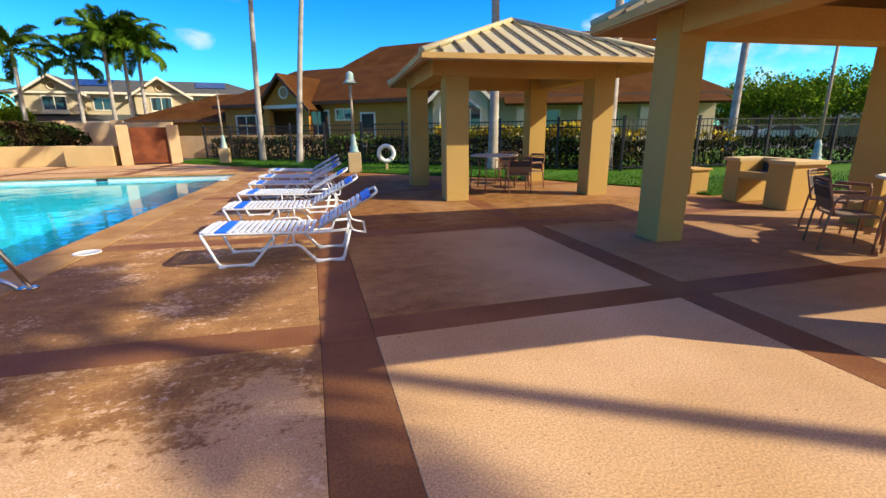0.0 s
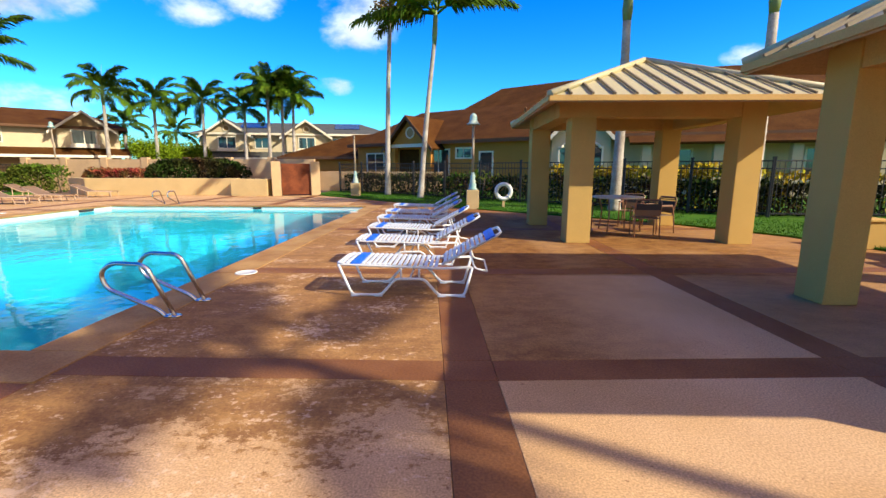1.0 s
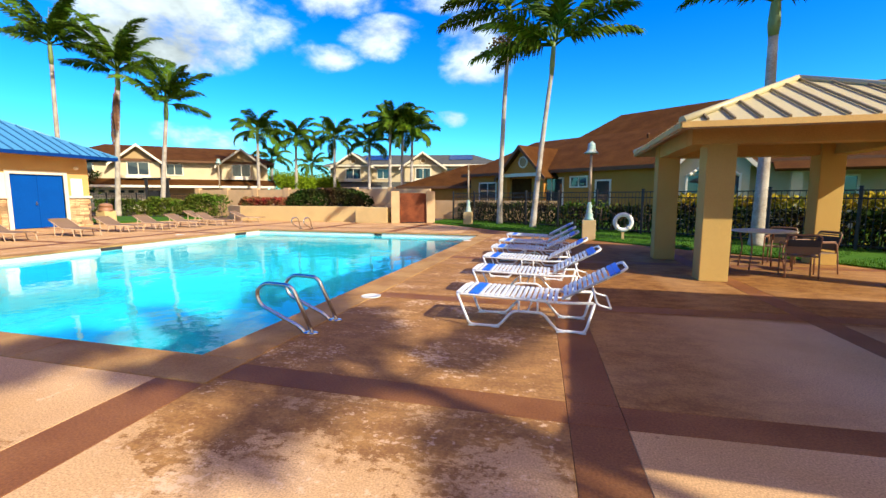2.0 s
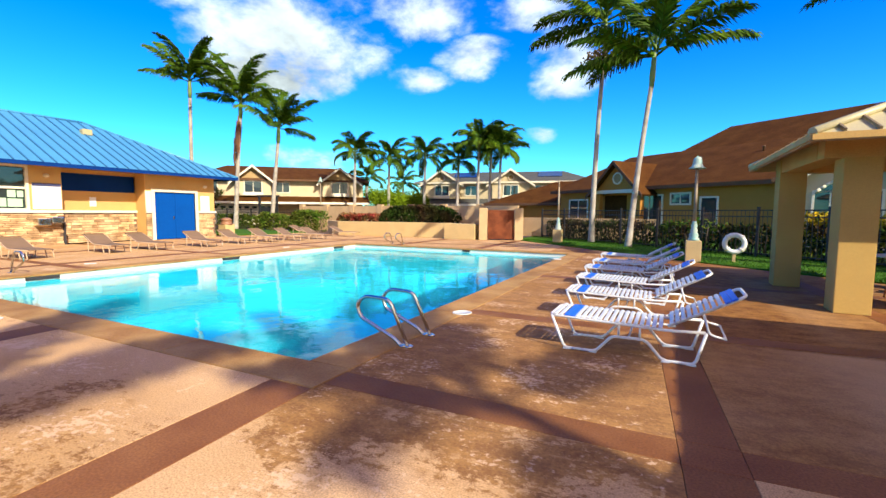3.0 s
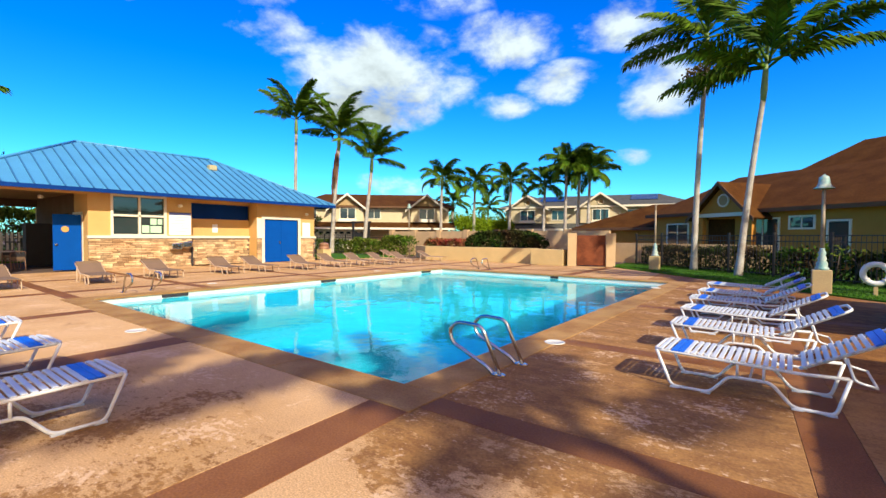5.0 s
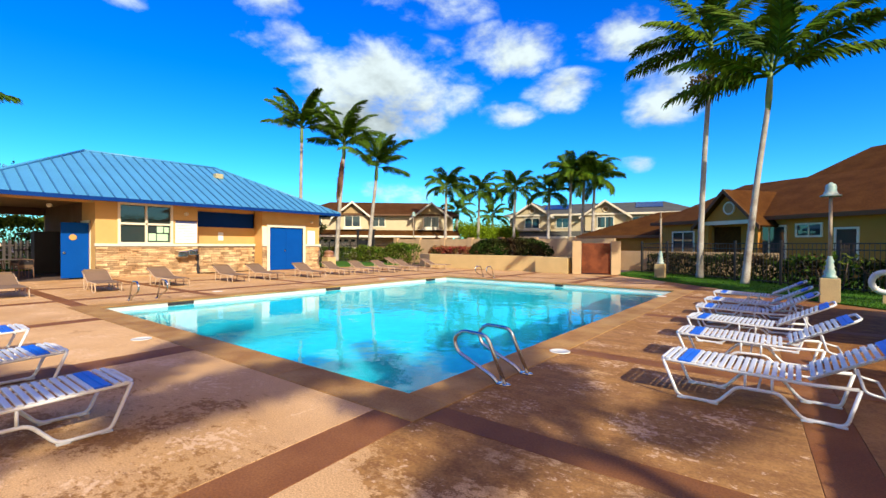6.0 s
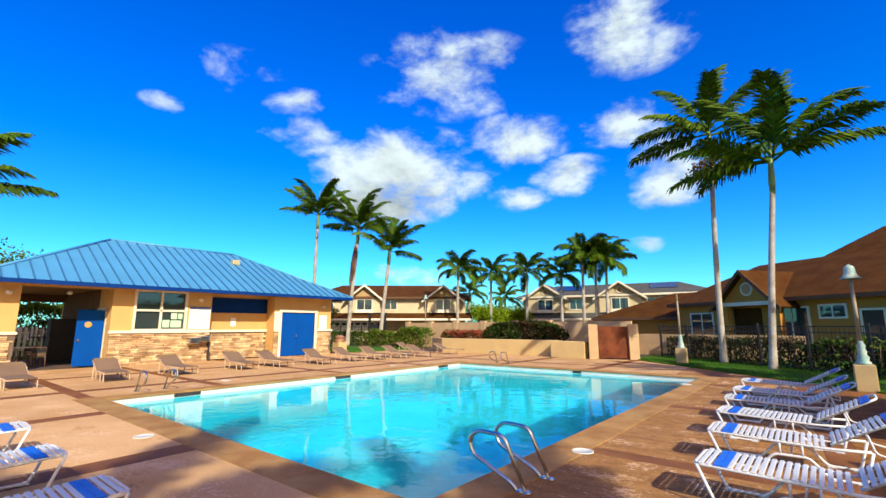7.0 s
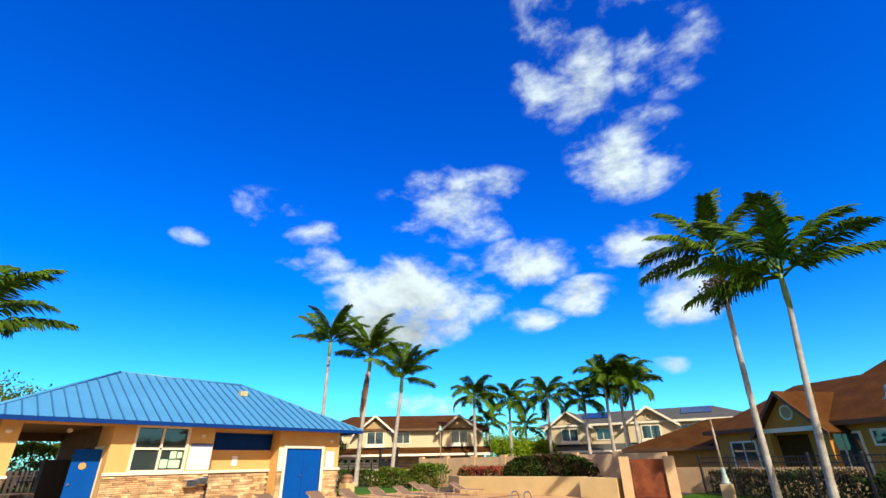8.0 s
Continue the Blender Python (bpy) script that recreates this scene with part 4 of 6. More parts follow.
        for i in range(1, n):
            d = L * i / n
            reach = min(d, L - d, run) * math.hypot(run, R - E) / run
            p, q = e0 + along * d + nrm * 0.01, e0 + along * d + slope * (reach - 0.04) + nrm * 0.01
            bm = bmesh.new()
            vs = [bm.verts.new(base + along * a + nrm * h) for base in (p, q) for a, h in ((-0.02, 0), (0.02, 0), (0.02, 0.045), (-0.02, 0.045))]
            for f in ((0, 1, 2, 3), (7, 6, 5, 4), (0, 4, 5, 1), (1, 5, 6, 2), (2, 6, 7, 3), (3, 7, 4, 0)):
                bm.faces.new([vs[j] for j in f])
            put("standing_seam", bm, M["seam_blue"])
        bm = bmesh.new()
        m = Matrix.Translation((e0 + e1) / 2) @ Matrix((along, inward, Vector((0, 0, 1)))).transposed().to_4x4()
        box(bm, -L / 2, L / 2, -0.03, 0.03, -0.14, 0.01)
        bmesh.ops.transform(bm, matrix=m, verts=bm.verts)
        put("fascia", bm, M["fascia_blue"])
    for a, b in ((C[0], P), (C[1], P), (C[2], Q), (C[3], Q), (P, Q)):
        bm = bmesh.new()
        tube(bm, [Vector(a) + Vector((0, 0, 0.02)), Vector(b) + Vector((0, 0, 0.02))], 0.06, 6)
        put("hip_cap", bm, M["roof_blue"])
    bm = bmesh.new()
    box(bm, X0 + 0.1, X1 - 0.1, Y0 + 0.1, Y1 - 0.1, E - 0.04, E - 0.01)
    put("soffit", bm, M["ceiling"])
    put("roof_vent", boxes((-23.75, -23.45, 12.0, 12.4, 4.85, 5.12), bevel=0.03), M["roof_cream"], "small pale roof vent")
    return g


clubhouse()


def patio_chair(at, turn, label):
    """Bronze metal armchair with a mesh sling and dark top band."""
    c = thing("patio_chair", pose(*at, 0, 0, turn) @ Matrix.Scale(0.9, 4), label, "chair", "patio chairs")
    for s in (-0.25, 0.25):
        part("side_frame", tubes((rounded([(s, -0.24, 0), (s, -0.26, 0.62), (s, 0.18, 0.62), (s, 0.22, 0.42), (s, 0.27, 0)], 0.06), 0.014)), M["bronze"], c)
    part("back_frame", tubes((rounded([(-0.25, 0.18, 0.42), (-0.25, 0.29, 0.82), (0.25, 0.29, 0.82), (0.25, 0.18, 0.42)], 0.08), 0.014)), M["bronze"], c)
    part("seat", boxes((-0.25, 0.25, -0.24, 0.2, 0.40, 0.425), bevel=0.01), M["sling"], c)
    part("back_sling", made(lambda bm: slab(bm, [(-0.24, 0.20, 0.46), (0.24, 0.20, 0.46), (0.24, 0.238, 0.60), (-0.24, 0.238, 0.60)], 0.008)), M["sling"], c, "tan mesh sling")
    part("head_band", made(lambda bm: slab(bm, [(-0.245, 0.238, 0.60), (0.245, 0.238, 0.60), (0.245, 0.268, 0.73), (-0.245, 0.268, 0.73)], 0.012)), M["dark"], c, "dark band across the backrest")
    for z in (0.75, 0.785):
        y = 0.202 + (z - 0.42) * 0.24
        part("slat", boxes((-0.25, 0.25, y - 0.006, y + 0.006, z, z + 0.022)), M["dark"], c)
    for x in (-0.25, 0.25):
        part("armrest", boxes((x - 0.022, x + 0.022, -0.25, 0.16, 0.628, 0.65), bevel=0.008), M["bronze"], c)
    return c


def patio_table(at, label):
    t = thing("patio_table", at, label, "table")
    part("tabletop", made(lambda bm: lathe(bm, [(0.5, 0.70), (0.53, 0.71), (0.53, 0.725), (0.5, 0.735)], 28)), M["trim"], t)
    for i in range(4):
        a = math.pi / 4 + i * math.pi / 2
        part("leg", tubes((rounded([(0.40 * math.cos(a), 0.40 * math.sin(a), 0), (0.34 * math.cos(a), 0.34 * math.sin(a), 0.4), (0.42 * math.cos(a), 0.42 * math.sin(a), 0.70)], 0.1), 0.015)), M["bronze"], t)
    return t


patio_table((4.35, 10.45, 0), "round pale patio table standing in the gazebo")
for dx, dy, turn in ((0.75, -0.25, -70), (0.25, -0.85, 170), (-0.8, 0.1, 95), (0.55, 0.65, -30)):
    patio_chair((4.35 + dx, 10.45 + dy, 0), turn, "bronze metal patio chair with tan mesh sling beside gazebo table")
patio_table((7.25, 4.25, 0), "round pale patio table under the pavilion")
for x, y, turn in ((6.25, 4.42, 55), (6.72, 4.05, 125), (7.1, 5.15, 10), (8.0, 4.7, -60)):
    patio_chair((x, y, 0), turn, "bronze metal patio chair with tan mesh sling under the pavilion")
patio_table((-24.0, 4.2, 0), "dark round table in the clubhouse lanai")
for dx, dy, turn in ((0.9, 0.2, -80), (-0.8, 0.3, 80)):
    patio_chair((-24.0 + dx, 4.2 + dy, 0), turn, "dark metal chair in the clubhouse lanai")


# ---- loungers ----
def strap_mesh(name, wide, material, across=0.037):
    bm = bmesh.new()
    box(bm, 0, across, -0.012, wide + 0.012, -0.004, 0.012)
    bmesh.ops.bevel(bm, geom=bm.edges[:], offset=0.004, segments=1, affect='EDGES')
    return mesh_of(bm, name, material)


LW = 0.56
STRAP, STRAP_BLUE = strap_mesh("strap", LW, M["strap"]), strap_mesh("blue_strap", LW, M["strap_blue"], 0.053)


def strap_lounger(back):
    """White tubular chaise with vinyl straps; x from foot to head, y across. back: rise of the backrest in degrees."""
    g = thing("sun_lounger", None, "white tubular sun lounger with white vinyl straps and blue end bands", "sun lounger", "white sun loungers")
    r, z = 0.0145, 0.34
    a = radians(back)
    hinge, long = 1.095, 0.69
    tip = (hinge + long * math.cos(a), z + long * math.sin(a))
    part("seat_frame", tubes((rounded([(1.40, 0, z - 0.02), (hinge, 0, z - 0.035), (0.04, 0, z), (0.0, 0.05, z), (0.0, LW - 0.05, z), (0.04, LW, z), (hinge, LW, z - 0.035), (1.40, LW, z - 0.02)], 0.05), r)), M["white"], g)
    part("back_frame", tubes((rounded([(hinge, 0.03, z), (tip[0], 0.03, tip[1]), (tip[0], LW - 0.03, tip[1]), (hinge, LW - 0.03, z)], 0.09, 6), r)), M["white"], g)
    for y in (0.0, LW):
        part("leg_frame", tubes((rounded([(0.015, y, z), (0.15, y, 0.016), (0.46, y, 0.016), (0.61, y, 0.19), (0.91, y, 0.19), (1.06, y, 0.016), (1.33, y, 0.016), (1.41, y, z - 0.02)], 0.05), r)), M["white"], g)
        for x in (0.67, 0.86):
            part("strut", tubes(([(x, y, 0.19), (x, y, z - 0.015)], 0.011)), M["white"], g)
        part("back_brace", tubes((rounded([(hinge + 0.33 * math.cos(a), y, z + 0.33 * math.sin(a) - 0.02), (1.43, y, z - 0.03), (1.56, y, z - 0.06)], 0.04), 0.010)), M["white"], g)
        for x in (0.18, 0.43, 1.09, 1.30):
            part("foot_pad", boxes((x - 0.04, x + 0.04, y - 0.018, y + 0.018, 0, 0.016), bevel=0.004), M["strap"], g)
    part("brace_bar", tubes(([(1.56, 0, z - 0.06), (1.56, LW, z - 0.06)], 0.010)), M["white"], g)
    part("cross_bar", tubes(([(0.76, 0, 0.19), (0.76, LW, 0.19)], 0.010)), M["white"], g)
    x, i = 0.035, 0
    while x < hinge - 0.05:
        share("blue_strap" if i in (2, 3) else "strap", STRAP_BLUE if i in (2, 3) else STRAP, g, Matrix.Translation((x, 0, z + 0.012 - 0.03 * x)))
        x, i = x + 0.0545, i + 1
    d, i = 0.02, 0
    while d < long - 0.11:
        blue = d > long - 0.225
        m = Matrix.Translation((hinge, 0, z + 0.012)) @ Matrix.Rotation(-a, 4, 'Y') @ Matrix.Translation((d, 0, 0.0))
        share("blue_strap" if blue else "strap", STRAP_BLUE if blue else STRAP, g, m)
        d, i = d + 0.0545, i + 1
    return g


first = strap_lounger(29)
first.matrix_basis = pose(-0.34, 5.26, 0, 0, 0, -0.5)
for x, y, turn in ((-0.48, 6.76, 1), (-0.60, 8.18, -1.5), (-0.69, 9.62, 2), (-0.74, 11.0, -1), (-0.78, 12.7, 0)):
    copy_thing(first, pose(x, y, 0, 0, 0, turn))
for x, y, turn in ((-3.40, 1.86, -90), (-5.02, 1.80, -88), (-6.75, 1.83, -91)):
    copy_thing(first, pose(x - LW, y, 0, 0, 0, turn))


def sling_lounger():
    """Low tan lounger with a mesh sling; foot at x = 0, head towards -x."""
    g = thing("sun_lounger", None, "tan mesh sling sun lounger beside the pool", "sun lounger", "tan sun loungers")
    W, z = 0.62, 0.27
    tip = (-1.66, 0.54)
    for y in (0.0, W):
        part("side_rail", tubes((rounded([(0.0, y, z - 0.02), (-1.08, y, z), (tip[0], y, tip[1])], 0.05), 0.017)), M["tan_frame"], g)
        part("front_leg", tubes((rounded([(-0.12, y, z), (-0.04, y, 0.0), (-0.42, y, 0.0), (-0.50, y, z)], 0.06), 0.015)), M["tan_frame"], g)
        part("rear_leg", tubes((rounded([(-0.95, y, z), (-1.06, y, 0.0), (-1.42, y, 0.0), (-1.40, y, 0.46)], 0.06), 0.015)), M["tan_frame"], g)
    part("seat_sling", made(lambda bm: slab(bm, [(-0.02, 0.01, z), (-0.02, W - 0.01, z), (-1.08, W - 0.01, z + 0.015), (-1.08, 0.01, z + 0.015)], 0.012)), M["sling"], g)
    part("back_sling", made(lambda bm: slab(bm, [(-1.08, 0.01, z + 0.015), (-1.08, W - 0.01, z + 0.015), (tip[0], W - 0.01, tip[1] + 0.012), (tip[0], 0.01, tip[1] + 0.012)], 0.012)), M["sling"], g)
    part("head_pillow", made(lambda bm: box(bm, tip[0] - 0.12, tip[0] + 0.02, 0.03, W - 0.03, tip[1] - 0.02, tip[1] + 0.05, bevel=0.02)), M["sling"], g, "darker head roll")
    return g


low = sling_lounger()
low.matrix_basis = pose(-14.7, 2.55, 0, 0, 0, 2)
for x, y, turn in ((-14.75, 4.55, -3), (-15.0, 6.55, 3), (-15.1, 8.65, -2), (-15.05, 10.1, 4), (-14.75, 11.8, -4), (-15.0, 13.7, 2), (-14.95, 15.1, -3), (-14.6, 16.5, 4), (-14.5, 17.9, -2), (-14.6, 20.6, 10), (-17.4, 20.3, 5)):
    copy_thing(low, pose(x, y, 0, 0, 0, turn))


# ---- pool fittings ----
def pool_handrail(at, turn, span, label):
    g = thing("pool_handrail", pose(*at, 0, 0, turn), label, "handrail", "pool handrails")
    for y in (0.0, span):
        part("rail", tubes((rounded([(0.0, y, -0.03), (-0.22, y, 0.44), (-0.28, y, 0.48), (-0.55, y, 0.49), (-0.66, y, 0.40), (-0.62, y, 0.26), (-0.16, y, 0.06), (-0.07, y, -0.03)], 0.12, 6), 0.021), seg=12), M["steel"], g)
        for x in (0.0, -0.07):
            part("collar", made(lambda bm: lathe(bm, [(0.045, 0.004), (0.045, 0.014), (0.03, 0.022)], 16, (x, y))), M["steel"], g)
    return g


pool_handrail((-1.62, 4.54, 0), 0, 0.49, "polished stainless steel ladder handrail loops at the pool edge")
pool_handrail((-12.2, 4.55, 0), 180, -0.62, "stainless steel grab rail loops by the far pool steps")
pool_handrail((-9.4, 17.15, 0), 90, 0.55, "stainless steel grab rail loops at the pool end")
for x, y in ((-6.90, 3.07), (-1.78, 6.24), (-2.2, 14.2), (-12.6, 6.9), (-12.4, 13.4)):
    bm = made(lambda b: lathe(b, [(0.135, 0.002), (0.135, 0.010), (0.12, 0.014), (0.118, 0.011), (0.02, 0.012)], 28))
    ob = part("drain_cover", bm, M["tile"])
    ob.location = (x, y, 0.002)
    tagged(ob, "round white plastic cover set in the deck", "drain cover", "drain covers")
for x, y, a, b in ((PX0, 5.4, 0.04, 0.3), (PX0, 10.1, 0.04, 0.3), (-6.1, PY1, 0.3, 0.04), (PX0, 15.2, 0.04, 0.3)):
    ob = part("skimmer_mouth", boxes((-a * 0.5, a * 0.5, -b * (1 if b > 0.1 else 0.5), b * (1 if b > 0.1 else 0.5), -0.115, -0.032)), M["dark"])
    ob.location = (x, y, 0)
    tagged(ob, "dark skimmer opening in the pool edge", "skimmer", "skimmer mouths")


# ---- lamps, ring, gate, planter ----
def lamp_post(at, h, head, label, plinth=0.62):
    g = thing("lamp_post", at, label, "lamp post", "lamp posts")
    part("plinth", boxes((-0.2, 0.2, -0.2, 0.2, 0, plinth), bevel=0.02), M["plinth"], g)
    p = plinth
    part("base", made(lambda bm: lathe(bm, [(0.15, p), (0.15, p + 0.05), (0.11, p + 0.09), (0.125, p + 0.16), (0.085, p + 0.24), (0.095, p + 0.30), (0.07, p + 0.36), (0.085, p + 0.44), (0.055, p + 0.50), (0.05, p + 0.56)], 20)), M["green_cast"], g, "fluted verdigris cast base")
    part("pole", made(lambda bm: lathe(bm, [(0.045, p + 0.54), (0.036, h - 0.32)], 14)), M["post_grey"], g)
    if head:
        part("bell_shade", made(lambda bm: lathe(bm, [(0.215, h - 0.36), (0.22, h - 0.345), (0.155, h - 0.30), (0.12, h - 0.22), (0.112, h - 0.12), (0.10, h - 0.06), (0.05, h - 0.03), (0.02, h)], 24)), M["green_cast"], g, "pale green bell-shaped shade")
    else:
        part("finial", made(lambda bm: lathe(bm, [(0.036, h - 0.33), (0.028, h - 0.1), (0.008, h)], 12)), M["post_grey"], g)
    return g


lamp_post((1.43, 15.5, 0), 3.04, True, "verdigris lamp post with bell shade on stucco plinth")
lamp_post((-3.80, 21.7, 0), 2.92, False, "lamp post without its shade on stucco plinth")
lamp_post((-24.0, 28.4, 0), 4.1, True, "tall lamp post by the entrance gate", 0.7)
lamp_post((13.75, 10.75, 0), 4.0, True, "lamp post with bell shade beyond the barbecue", 0.35)


def ring_buoy():
    g = thing("life_ring", (2.46, 15.75, 0), "white life ring hung on a short post", "life ring")
    bm = bmesh.new()
    k = 28
    tube(bm, [(0.24 * math.cos(2 * math.pi * i / k), -0.06, 0.56 + 0.24 * math.sin(2 * math.pi * i / k)) for i in range(k)], 0.068, 10, closed=True)
    part("ring", bm, M["white"], g)
    part("post", boxes((-0.04, 0.04, -0.09, -0.02, 0, 0.30), bevel=0.006), M["plinth"], g)
    for a in (45, 135, 225, 315):
        c, s = math.cos(radians(a)), math.sin(radians(a))
        bm = bmesh.new()
        tube(bm, [(0.24 * c + 0.078 * math.cos(u) * c, -0.06 + 0.078 * math.sin(u), 0.56 + 0.24 * s + 0.078 * math.cos(u) * s) for u in [2 * math.pi * i / 12 for i in range(12)]], 0.012, 6, closed=True)
        part("rope_band", bm, M["trim"], g)


ring_buoy()


def gate_enclosure():
    a, b = Vector((-7.75, 21.7)), Vector((-5.70, 22.5))
    ang = math.degrees(math.atan2(b.y - a.y, b.x - a.x))
    L = (b - a).length
    g = thing("gate_enclosure", pose(a.x, a.y, 0, 0, 0, ang), "stucco gate posts holding a rust-red metal gate", "gate")
    for x in (0.0, L - 0.42):
        part("gate_post", boxes((x, x + 0.42, 0, 0.42, 0, 1.62), bevel=0.02), M["wall_tan"], g)
    part("gate_panel", boxes((0.44, L - 0.44, 0.14, 0.18, 0.06, 1.52), bevel=0.01), M["gate_rust"], g)
    for x in (0.45, L - 0.51):
        part("gate_stile", boxes((x, x + 0.06, 0.11, 0.21, 0.03, 1.48)), M["gate_rust"], g)
    for x in (0.0, L - 0.2):
        part("side_wall", boxes((x, x + 0.2, 0.42, 2.4, 0, 1.55)), M["wall_tan"], g)
    return g


gate_enclosure()


def planters():
    ob = part("planter", boxes((-9.75, -8.0, 21.75, 22.6, 0, 0.80), bevel=0.02), M["planter"])
    tagged(ob, "low stucco block beside the gate", "planter")
    g = thing("planter", (-19.0, 22.6, 0), "long low stucco planter wall along the pool end", "planter")
    for x0, y0, x1, y1 in ((-19.0, 23.4, -17.0, 22.0), (-17.0, 22.0, -9.7, 22.35)):
        d = Vector((x1 - x0, y1 - y0, 0))
        bm = boxes((0, d.length, 0, 0.3, 0, 0.82), bevel=0.02)
        ob = part("planter_wall", bm, M["planter"], g)
        ob.matrix_basis = pose(x0 + 19.0, y0 - 22.6, 0, 0, 0, math.degrees(math.atan2(d.y, d.x)))
    bm = bmesh.new()
    prism(bm, [(-18.7, 23.5), (-16.9, 22.2), (-9.75, 22.55), (-8.0, 22.6), (-8.0, 25.6), (-18.7, 25.6)], 0, 0.6)
    ob = part("planting_soil", bm, M["soil"], g)
    ob.location = (19.0, -22.6, 0)
    g = thing("garden_wall", (-16, 26, 0), "tan block garden wall behind the planter", "wall", kind="structure")
    for x0, y0, x1, y1 in ((-24.5, 26.8, -7.0, 25.9),):
        d = Vector((x1 - x0, y1 - y0, 0))
        k = int(d.length / 2.4)
        for i in range(k):
            bm = boxes((i * d.length / k, (i + 1) * d.length / k - 0.03, 0, 0.2, 0, 1.80), (i * d.length / k - 0.2, i * d.length / k + 0.2, -0.04, 0.24, 0, 1.9))
            ob = part("wall_bay", bm, M["wall_tan"], g)
            ob.matrix_basis = pose(x0 + 16, y0 - 26, 0, 0, 0, math.degrees(math.atan2(d.y, d.x)))


planters()


def barbecue():
    g = thing("barbecue_counter", (7.72, 6.3, 0), "stucco barbecue counter with recessed grill tray", "barbecue")
    part("pier", boxes((0, 0.62, 0, 0.42, 0, 0.70), bevel=0.015), M["stucco"], g)
    part("pier", boxes((0, 0.62, 0.95, 1.25, 0, 0.70), bevel=0.015), M["stucco"], g)
    part("grill_back", boxes((0.5, 0.62, 0.42, 0.95, 0.44, 0.70)), M["stucco"], g)
    part("grill_tray", boxes((0.07, 0.5, 0.43, 0.94, 0.50, 0.54), (0.46, 0.5, 0.43, 0.94, 0.54, 0.68)), M["dark"], g, "sooty black grill tray")
    part("apron", boxes((0.0, 0.07, 0.42, 0.95, 0.42, 0.54), bevel=0.008), M["stucco"], g)
    part("counter_top", boxes((-0.03, 0.65, -0.04, 0.42, 0.70, 0.76), (-0.03, 0.65, 0.95, 1.29, 0.70, 0.76), (0.45, 0.65, 0.42, 0.95, 0.70, 0.76), bevel=0.01), M["planter"], g)
    g = thing("pedestal", (7.85, 8.45, 0), "low stucco pedestal at the lawn edge", "pedestal")
    part("block", boxes((-0.2, 0.2, -0.2, 0.2, 0, 0.46), bevel=0.015), M["stucco"], g)
    part("cap", boxes((-0.23, 0.23, -0.23, 0.23, 0.46, 0.50), bevel=0.01), M["stucco"], g)
    g = thing("trash_bin", (-21.7, 18.0, 0), "stucco trash bin with dark domed lid by the clubhouse", "bin")
    part("bin_body", boxes((-0.3, 0.3, -0.3, 0.3, 0, 0.62), bevel=0.02), M["planter"], g)
    part("bin_lid", made(lambda bm: lathe(bm, [(0.34, 0.62), (0.34, 0.66), (0.30, 0.68), (0.30, 0.86), (0.33, 0.88), (0.22, 0.98), (0.05, 1.02)], 20)), M["bronze"], g)


barbecue()


# ---- fence and hedges ----
def fence(a, b, h, bay, gap, label):
    a, b = Vector(a), Vector(b)
    L = (b - a).length
    n = max(1, round(L / bay))
    g = thing("fence", pose(a.x, a.y, 0, 0, 0, math.degrees(math.atan2(b.y - a.y, b.x - a.x))), label, "fence", "metal fences", "")
    post = mesh_of(boxes((-0.035, 0.035, -0.035, 0.035, 0, h + 0.08), (-0.042, 0.042, -0.042, 0.042, h + 0.08, h + 0.11)), "post", M["black"])
    rail = mesh_of(boxes((0.03, L / n - 0.03, -0.018, 0.018, 0, 0.035)), "rail", M["black"])
    bar = mesh_of(boxes((-0.007, 0.007, -0.007, 0.007, 0.1, h)), "picket", M["black"])
    for i in range(n + 1):
        share("post", post, g, Matrix.Translation((i * L / n, 0, 0)))
        if i < n:
            for z in (0.12, h - 0.22, h - 0.02):
                share("rail", rail, g, Matrix.Translation((i * L / n, 0, z)))
            k = int(L / n / gap)
            for j in range(1, k):
                share("picket", bar, g, Matrix.Translation(((i + j / k) * L / n, 0, 0)))
    return g


FA, FB, FC = (-5.5, 25.5), (9.2, 12.9), (24.0, 12.2)
fence(FA, FB, 1.52, 2.0, 0.135, "black metal picket fence between lawn and hedge")
fence(FB, FC, 1.52, 2.4, 0.135, "black metal picket fence along the street side")
fence((-31.0, 23.2), (-24.6, 26.6), 1.5, 2.0, 0.14, "black metal picket fence by the entrance")


def entrance_gate():
    g = thing("entrance_gate", pose(-27.2, 25.2, 0, 0, 0, 30), "black metal entrance gate with square posts and top beam", "gate")
    for x in (0.0, 1.3):
        part("gate_post", boxes((x - 0.08, x + 0.08, -0.08, 0.08, 0, 2.5)), M["black"], g)
    part("top_beam", boxes((-0.2, 1.5, -0.06, 0.06, 2.5, 2.62)), M["black"], g)
    part("gate_leaf", boxes((0.1, 1.2, -0.02, 0.02, 0.1, 1.7)), M["black"], g)


entrance_gate()


